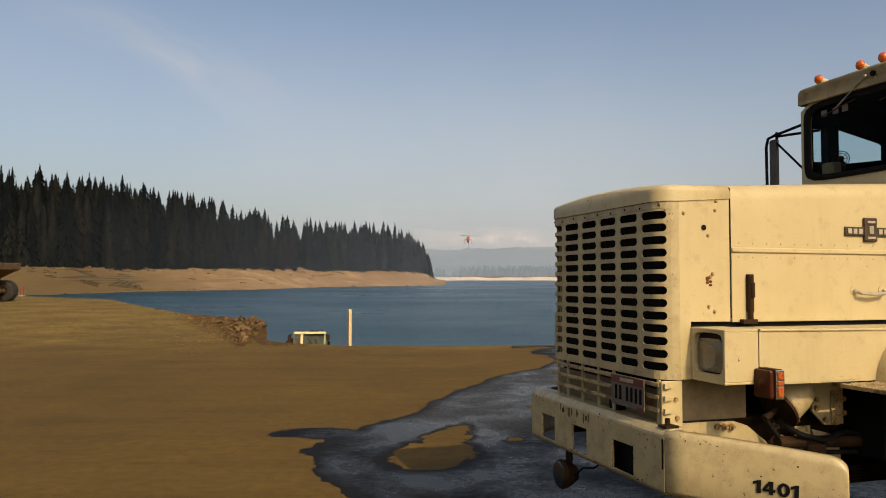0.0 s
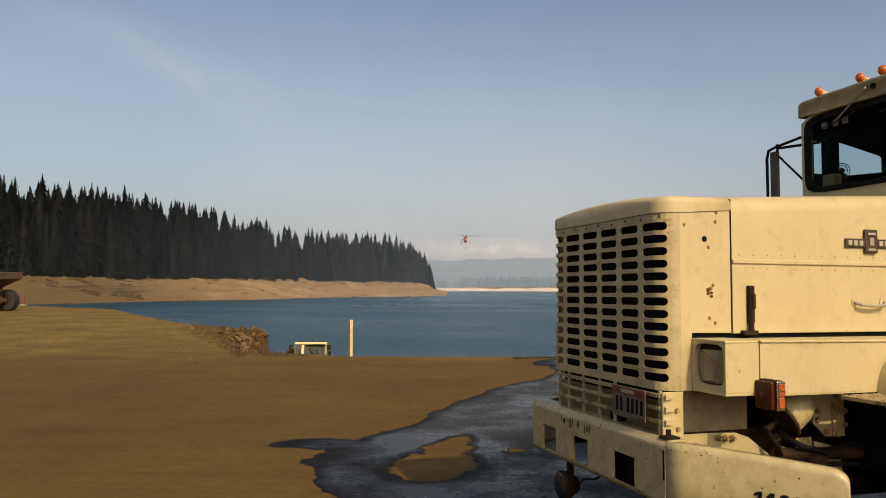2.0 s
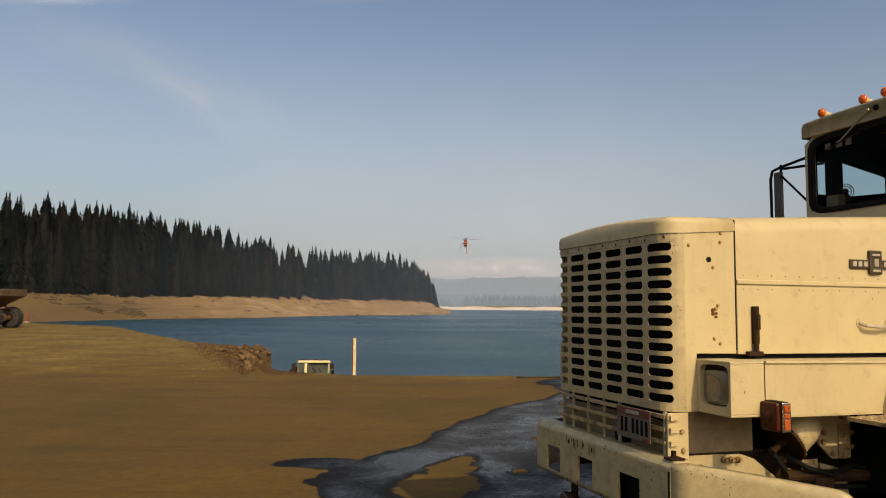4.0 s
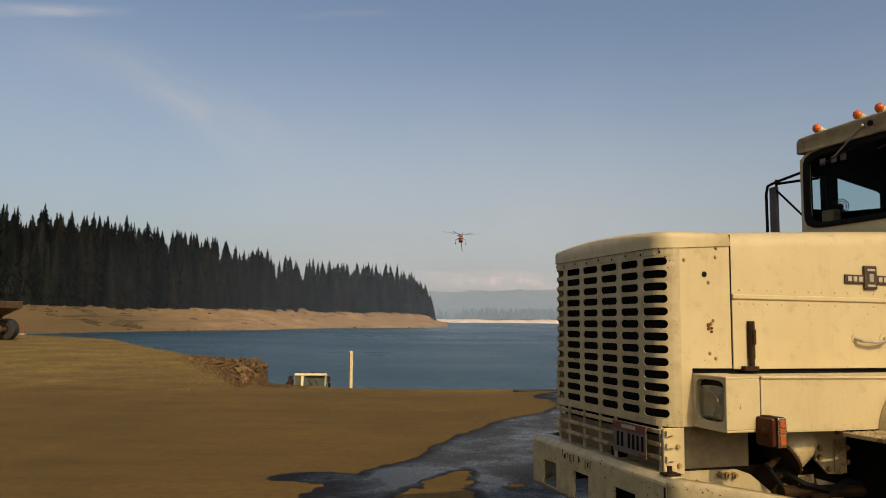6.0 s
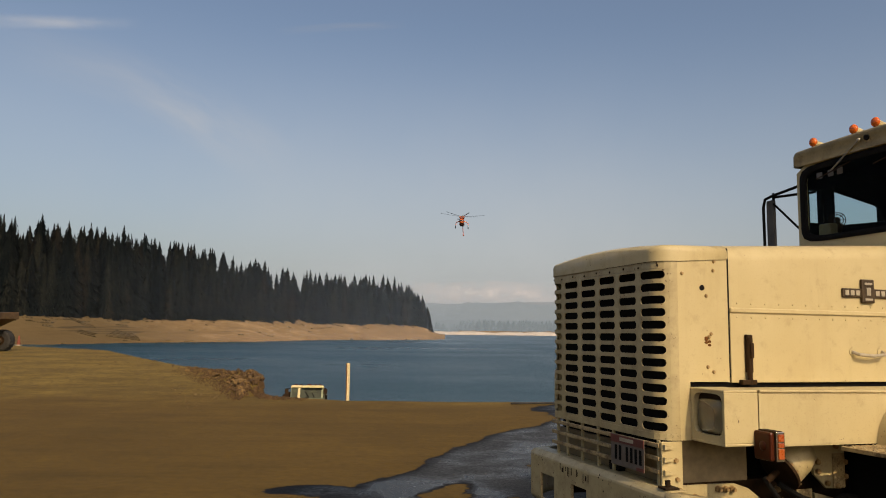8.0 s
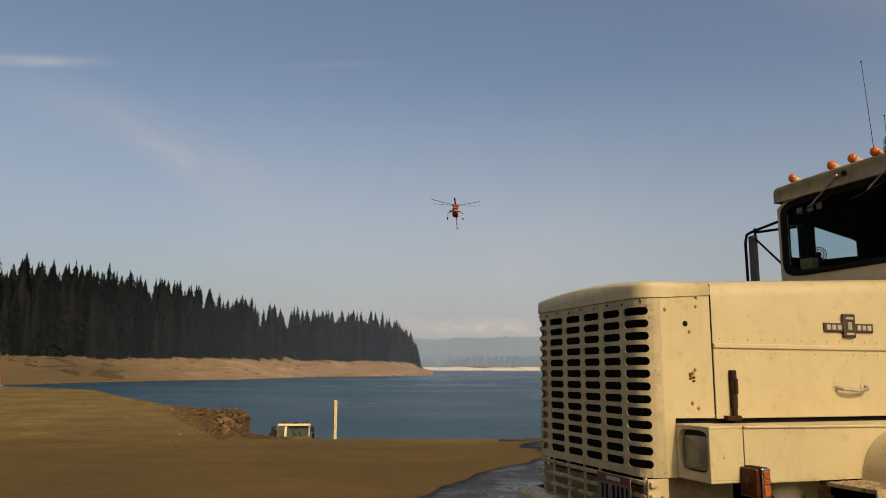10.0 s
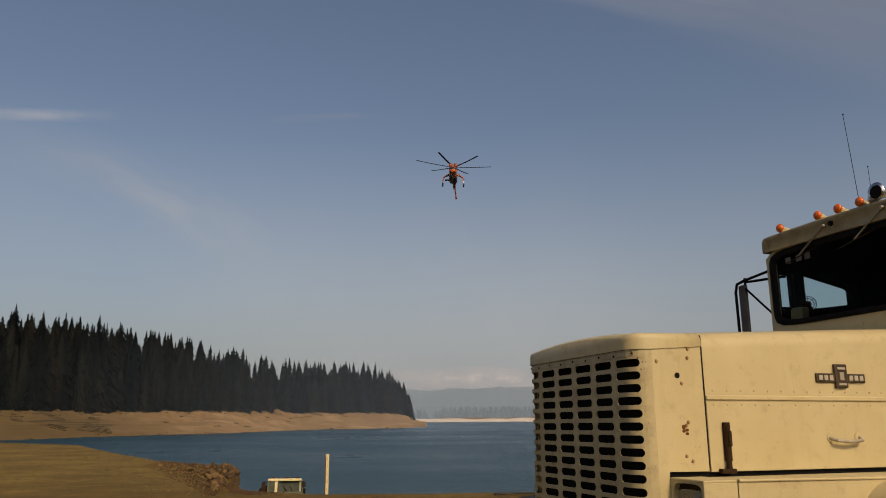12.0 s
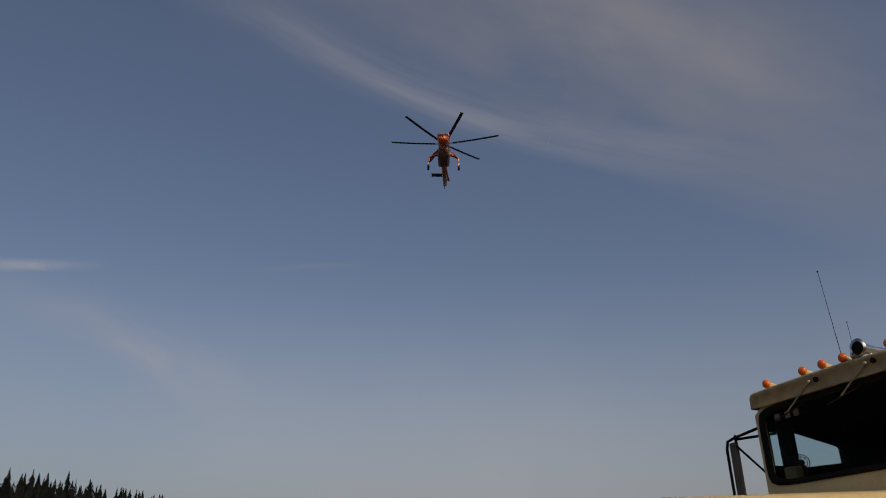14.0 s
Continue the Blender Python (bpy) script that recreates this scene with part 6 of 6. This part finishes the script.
def build_dumper():
    """Rear end stands to the right; x runs from the tail to the cab, which stays out of sight."""
    d = new("dump_truck")
    d.matrix_basis = pose(-28.1, 48.6, ground_z(-28, 48.6), 0, 0, 176)
    tagged(d, "dusty orange quarry dump truck with big black tyres", "truck")
    def bed(bm):
        sides = []
        for y in (-1.25, 1.25):
            sides.append([(-0.35, y, 2.05), (-0.30, y, 2.45), (4.6, y, 2.75), (4.6, y, 1.35), (1.3, y, 1.30)])
        loft(bm, sides, close=True)
        box(bm, -0.42, 4.7, -1.34, -1.25, 2.36, 2.50, 0.02)
        box(bm, -0.42, 4.7, 1.25, 1.34, 2.36, 2.50, 0.02)
    piece("dump_bed", M_DUMP, d, bed)
    piece("bed_rim", M_MUD, d, lambda bm: box(bm, -0.46, -0.30, -1.30, 1.30, 2.05, 2.46, 0.03))
    for k in range(4):
        for s in (-1, 1):
            piece("bed_rib", M_DUMP, d, lambda bm: box(bm, 0.9 + k, 1.05 + k, min(s * 1.25, s * 1.33), max(s * 1.25, s * 1.33), 1.35, 2.40, 0.01))
    piece("chassis", M_GREASE, d, lambda bm: box(bm, 0.2, 7.2, -0.5, 0.5, 0.75, 1.25, 0.03))
    piece("hoist_ram", M_STEEL, d, lambda bm: rod(bm, (1.6, 0, 0.95), (3.2, 0, 1.4), 0.09))
    piece("axle", M_MUD, d, lambda bm: (rod(bm, (0.34, -0.9, 0.68), (0.34, 0.9, 0.68), 0.17), ball(bm, (0.34, 0, 0.68), 0.32)))
    piece("cab_shell", M_DUMP, d, lambda bm: box(bm, 5.4, 7.3, -1.1, 1.1, 1.25, 2.9, 0.08))
    piece("cab_window", M_CABGLASS, d, lambda bm: (box(bm, 7.29, 7.31, -0.9, 0.9, 2.1, 2.7), box(bm, 5.8, 7.0, 1.095, 1.11, 2.1, 2.7)))
    for x in (0.34, 1.8, 6.2):
        for s in (-1, 1):
            def tyre(bm):
                prof = [(0.28, 0.40), (0.30, 0.55), (0.27, 0.65), (0, 0.68), (-0.27, 0.65), (-0.30, 0.55), (-0.28, 0.40)]
                loft(bm, [[(x + r * math.cos(a), s * 1.0 + q, 0.68 + r * math.sin(a)) for a in (2 * math.pi * j / 32 for j in range(32))] for q, r in prof], close=True)
                for j in range(20):
                    a = 2 * math.pi * j / 20
                    bmesh.ops.create_cube(bm, size=1, matrix=Matrix.Translation((x, s * 1.0, 0.68)) @ pose(0, 0, 0, 0, math.degrees(-a), 0) @ Matrix.Translation((0.675, 0, 0)) @ Matrix.Diagonal((0.05, 0.5, 0.08, 1)))
            w = piece("tyre", M_RUBBER, d, tyre)
            piece("hub", M_GREASE, w, lambda bm: rod(bm, (x, s * 1.0 - 0.29, 0.68), (x, s * 1.0 + 0.29, 0.68), 0.30, seg=20))


build_dumper()

# traffic cone by the dumper
M_CONE = plain("orange_plastic", (0.12, 0.022, 0.007), (0.18, 0.034, 0.010), 0.6, 6.0)
cone = new("traffic_cone")
cone.matrix_basis = pose(-35.95, 65.3, ground_z(-35.95, 65.3)) @ Matrix.Diagonal((0.62, 0.62, 1.0, 1))
tagged(cone, "orange traffic cone on a pale weighted base", "cone")
piece("cone_body", M_CONE, cone, lambda bm: loft(bm, [[(r * math.cos(a), r * math.sin(a), z) for a in (2 * math.pi * j / 18 for j in range(18))] for z, r in ((0.28, 0.24), (0.34, 0.22), (0.9, 0.13), (1.05, 0.05))], close=True), smooth=True)
piece("cone_base", M_PALE, cone, lambda bm: box(bm, -0.28, 0.28, -0.28, 0.28, -0.02, 0.28, 0.04))

# black fill hose over the crest
M_HOSE = plain("black_hose", (0.012, 0.011, 0.010), (0.03, 0.027, 0.024), 0.6, 5.0)
hose_pts = [(1.55 + 0.35 * k, 17.3 + 0.18 * math.sin(k * 0.7), ground_z(1.55 + 0.35 * k, 17.3) + 0.02) for k in range(14)]
tagged(piece("fill_hose", M_HOSE, None, lambda bm: tube(bm, hose_pts, 0.022, 8), smooth=True), "black water hose lying across the wet dirt", "hose")

# ---- heavy-lift helicopter: nose towards -y, origin at the rotor hub ----
M_HELI = plain("orange_red_paint", (0.42, 0.075, 0.014), (0.54, 0.115, 0.022), 0.4, 0.6)
M_HELID = plain("dark_red_paint", (0.20, 0.035, 0.015), (0.30, 0.06, 0.02), 0.5, 0.6)
M_SNORKEL = plain("red_hose", (0.33, 0.06, 0.03), (0.44, 0.10, 0.05), 0.5, 0.8)
# tank in a darker, browner red than the body
M_TANK = plain("dark_red_tank_paint", (0.085, 0.038, 0.026), (0.17, 0.085, 0.06), 0.5, 0.9)
M_BLADE = plain("black_blade", (0.010, 0.010, 0.012), (0.022, 0.021, 0.023), 0.5, 1.0)
M_HGLASS = plain("cockpit_glass", (0.010, 0.012, 0.014), (0.02, 0.022, 0.026), 0.08, 1.0)


def oval(y, w, h, zc, n=20, p=2.6):
    return [(w * math.copysign(abs(math.cos(a)) ** (2 / p), math.cos(a)), y, zc + h * math.copysign(abs(math.sin(a)) ** (2 / p), math.sin(a))) for a in (2 * math.pi * j / n for j in range(n))]


def build_helicopter():
    h = new("helicopter")
    tagged(h, "orange heavy-lift helicopter with belly tank and dangling hose", "helicopter")
    pod = piece("cockpit", M_HELI, h, lambda bm: loft(bm, [oval(*q) for q in ((-8.35, 0.35, 0.3, -3.3), (-8.15, 0.75, 0.65, -3.2), (-7.6, 1.02, 0.98, -3.05), (-6.6, 1.10, 1.15, -2.85), (-5.4, 1.08, 1.15, -2.75), (-4.6, 0.9, 0.95, -2.5))], close=True), smooth=True)
    piece("nose_glass", M_HGLASS, pod, lambda bm: loft(bm, [oval(*q) for q in ((-8.36, 0.30, 0.16, -3.05), (-8.2, 0.72, 0.40, -2.95), (-7.75, 1.0, 0.55, -2.8), (-6.9, 1.12, 0.62, -2.7), (-6.3, 1.125, 0.5, -2.7))], close=True), smooth=True)
    piece("spine", M_HELI, h, lambda bm: loft(bm, [oval(*q, 16, 4) for q in ((-5.0, 0.70, 0.55, -1.9), (-3.5, 0.85, 0.75, -1.7), (0.5, 0.85, 0.75, -1.6), (3.0, 0.62, 0.62, -1.6), (8.0, 0.45, 0.5, -1.7), (12.2, 0.32, 0.40, -1.75))], close=True), smooth=True)
    for s in (-1, 1):
        e = piece("engine", M_HELID, h, lambda bm: loft(bm, [oval(y, r, r, -0.72, 18, 2) for y, r in ((-3.9, 0.30), (-3.8, 0.44), (-2.6, 0.46), (-0.6, 0.42), (0.4, 0.32))], close=True), smooth=True)
        e.matrix_basis = pose(s * 0.66, 0, 0)
        piece("intake_filter", M_HELID, e, lambda bm: loft(bm, [oval(y, r, r, -0.72, 18, 2) for y, r in ((-5.1, 0.40), (-5.0, 0.56), (-4.2, 0.58), (-3.95, 0.40))], close=True), smooth=True)
    piece("rotor_pylon", M_HELI, h, lambda bm: loft(bm, [[(w * math.cos(a), l * math.sin(a) + 0.2, z) for a in (2 * math.pi * j / 16 for j in range(16))] for z, w, l in ((-1.3, 0.8, 1.7), (-0.6, 0.55, 1.1), (-0.25, 0.3, 0.4), (0.05, 0.22, 0.22))], close=True), smooth=True)
    tank = piece("belly_tank", M_TANK, h, lambda bm: loft(bm, [oval(*q, 20, 3.5) for q in ((-3.6, 0.55, 0.35, -2.75), (-3.2, 1.0, 0.75, -3.05), (-2.0, 1.18, 0.95, -3.2), (1.4, 1.18, 0.95, -3.2), (2.6, 0.85, 0.6, -2.9), (3.0, 0.4, 0.3, -2.6))], close=True), "dark red belly water tank", True)
    piece("tank_stripe", M_HELI, tank, lambda bm: [box(bm, s * 0.72 - 0.1, s * 0.72 + 0.1, -1.8, 1.3, -4.17, -4.05, 0.02) for s in (-1, 1)])
    piece("tank_door", M_HELID, tank, lambda bm: box(bm, -0.35, 0.35, -1.9, 1.4, -4.19, -4.05, 0.03))
    # tail
    fin = piece("tail_pylon", M_HELID, h, lambda bm: loft(bm, [[(w * c, y0 + l * s2, z) for c, s2 in ((1, 0), (0.6, 0.9), (0, 1), (-0.6, 0.9), (-1, 0), (-0.5, -0.9), (0, -1), (0.5, -0.9))] for z, y0, w, l in ((-2.1, 12.2, 0.28, 1.0), (-0.6, 12.9, 0.24, 0.95), (1.3, 13.8, 0.18, 0.75))], close=True), smooth=True)
    piece("stabilizer", M_BLADE, fin, lambda bm: box(bm, -2.9, -0.1, 13.0, 14.3, 0.95, 1.15, 0.06))
    piece("tail_rotor", M_BLADE, fin, lambda bm: [(rod(bm, (0.35, 13.9, 1.2), (0.35, 13.9 + 2.3 * math.cos(a), 1.2 + 2.3 * math.sin(a)), 0.10, 0.08, 6)) for a in (0.3, 1.87, 3.44, 5.0)])
    piece("tail_skid", M_STEEL, h, lambda bm: tube(bm, [(0, 11.4, -2.0), (0.0, 12.0, -2.7), (0, 12.6, -2.9)], 0.06))
    # landing gear
    for s in (-1, 1):
        g = piece("gear_leg", M_HELI, h, lambda bm: (loft(bm, [[(s * x, 0.4 + w * math.cos(a), z + t * math.sin(a)) for a in (2 * math.pi * j / 12 for j in range(12))] for x, z, w, t in ((0.6, -1.75, 0.5, 0.35), (1.6, -2.0, 0.36, 0.26), (2.7, -2.55, 0.28, 0.22), (2.95, -2.75, 0.2, 0.2))], close=True), rod(bm, (s * 2.85, 0.4, -2.6), (s * 2.98, 0.4, -3.6), 0.17), rod(bm, (s * 1.0, -2.2, -2.2), (s * 2.7, 0.3, -2.6), 0.10)), smooth=False)
        piece("gear_strut", M_WHITE, g, lambda bm: rod(bm, (s * 2.98, 0.4, -3.6), (s * 3.0, 0.4, -4.6), 0.11))
        piece("gear_wheel", M_RUBBER, g, lambda bm: loft(bm, [[(s * 3.0 + q, 0.4 + r * math.cos(a), -4.85 + r * math.sin(a)) for a in (2 * math.pi * j / 20 for j in range(20))] for q, r in ((-0.22, 0.34), (-0.2, 0.5), (0, 0.56), (0.2, 0.5), (0.22, 0.34))], close=True))
    ng = piece("nose_gear", M_HELID, h, lambda bm: rod(bm, (0, -6.3, -3.9), (0, -6.3, -4.7), 0.10))
    piece("nose_wheel", M_RUBBER, ng, lambda bm: [rod(bm, (s * 0.12, -6.3, -4.75), (s * 0.32, -6.3, -4.75), 0.32, seg=18) for s in (-1, 1)])
    # rotor
    rotor = new("main_rotor")
    rotor.parent = h
    piece("rotor_hub", M_STEEL, rotor, lambda bm: (rod(bm, (0, 0, -0.15), (0, 0, 0.35), 0.42, 0.3, 18), ball(bm, (0, 0, 0.35), 0.28)))
    for k in range(6):
        def blade(bm):
            pts = []
            for r, zz in ((0.4, 0.05), (1.6, 0.12), (1.9, 0.15), (6.0, 0.52), (9.5, 0.95), (10.95, 1.16)):
                w = 0.12 if r < 1.7 else 0.33
                t = 0.07 if r < 1.7 else 0.04
                pts.append([(r, -w * 0.7, zz - t), (r, -w * 0.9, zz), (r, -w * 0.5, zz + t), (r, w, zz + 0.3 * t), (r, w, zz - 0.3 * t)])
            loft(bm, pts, close=True)
        b = piece("rotor_blade", M_BLADE, rotor, blade)
        b.matrix_basis = pose(0, 0, 0, 0, 0, 60 * k)
    # snorkel hose, hung from the tank
    hose = piece("snorkel_hose", M_SNORKEL, h, lambda bm: (tube(bm, [(0, 0, 0), (0.05, 0.12, -1.1), (0.16, 0.1, -2.2), (0.3, 0.25, -3.4), (0.45, 0.2, -4.3)], 0.19, 8), rod(bm, (0.45, 0.2, -4.2), (0.48, 0.2, -4.75), 0.28)), "dark red snorkel hose")
    return h, rotor, hose


heli, heli_rotor, heli_hose = build_helicopter()


def motions():
    way = [(0.0, 21.1, 638.8, 35.0), (1.5, 17.2, 594.6, 38.7), (3.0, 13.6, 543.3, 42.5), (5.5, 9.5, 455.2, 49.0), (6.5, 8.5, 419.0, 50.4), (7.5, 8.9, 380.3, 53.6), (8.0, 8.9, 360.9, 55.6), (10.5, 9.6, 272.0, 65.9), (11.0, 9.3, 248.8, 68.1), (12.0, 8.6, 209.8, 71.9), (12.5, 9.2, 190.6, 74.8), (13.0, 8.7, 171.1, 77.2), (13.5, 7.9, 150.8, 79.6), (14.0, 6.9, 131.1, 81.6)]
    lean = lambda t: float(np.interp(t, (0, 6, 8, 12, 13, 14), (2, 1, 0, -1, -1, -0.7)))
    walk(heli, [(t, pose(x, y, z, lean(t), 2.2, -3.2)) for t, x, y, z in way])
    walk(heli_rotor, [(0.05 * k, pose(0, 0, 0.35, 3.5, 1.5, 0) @ pose(0, 0, 0, 0, 0, (48.5 + 1130.0 * (0.05 * k - 14.0)) % 360)) for k in range(281)])
    walk(heli_hose, [(t, pose(0.45, 1.2, -4.1, a, 0, 0)) for t, a in ((0.0, 2), (5.0, 6), (8.0, 10), (10.5, 14), (12.5, 45), (14.0, 82))])


motions()
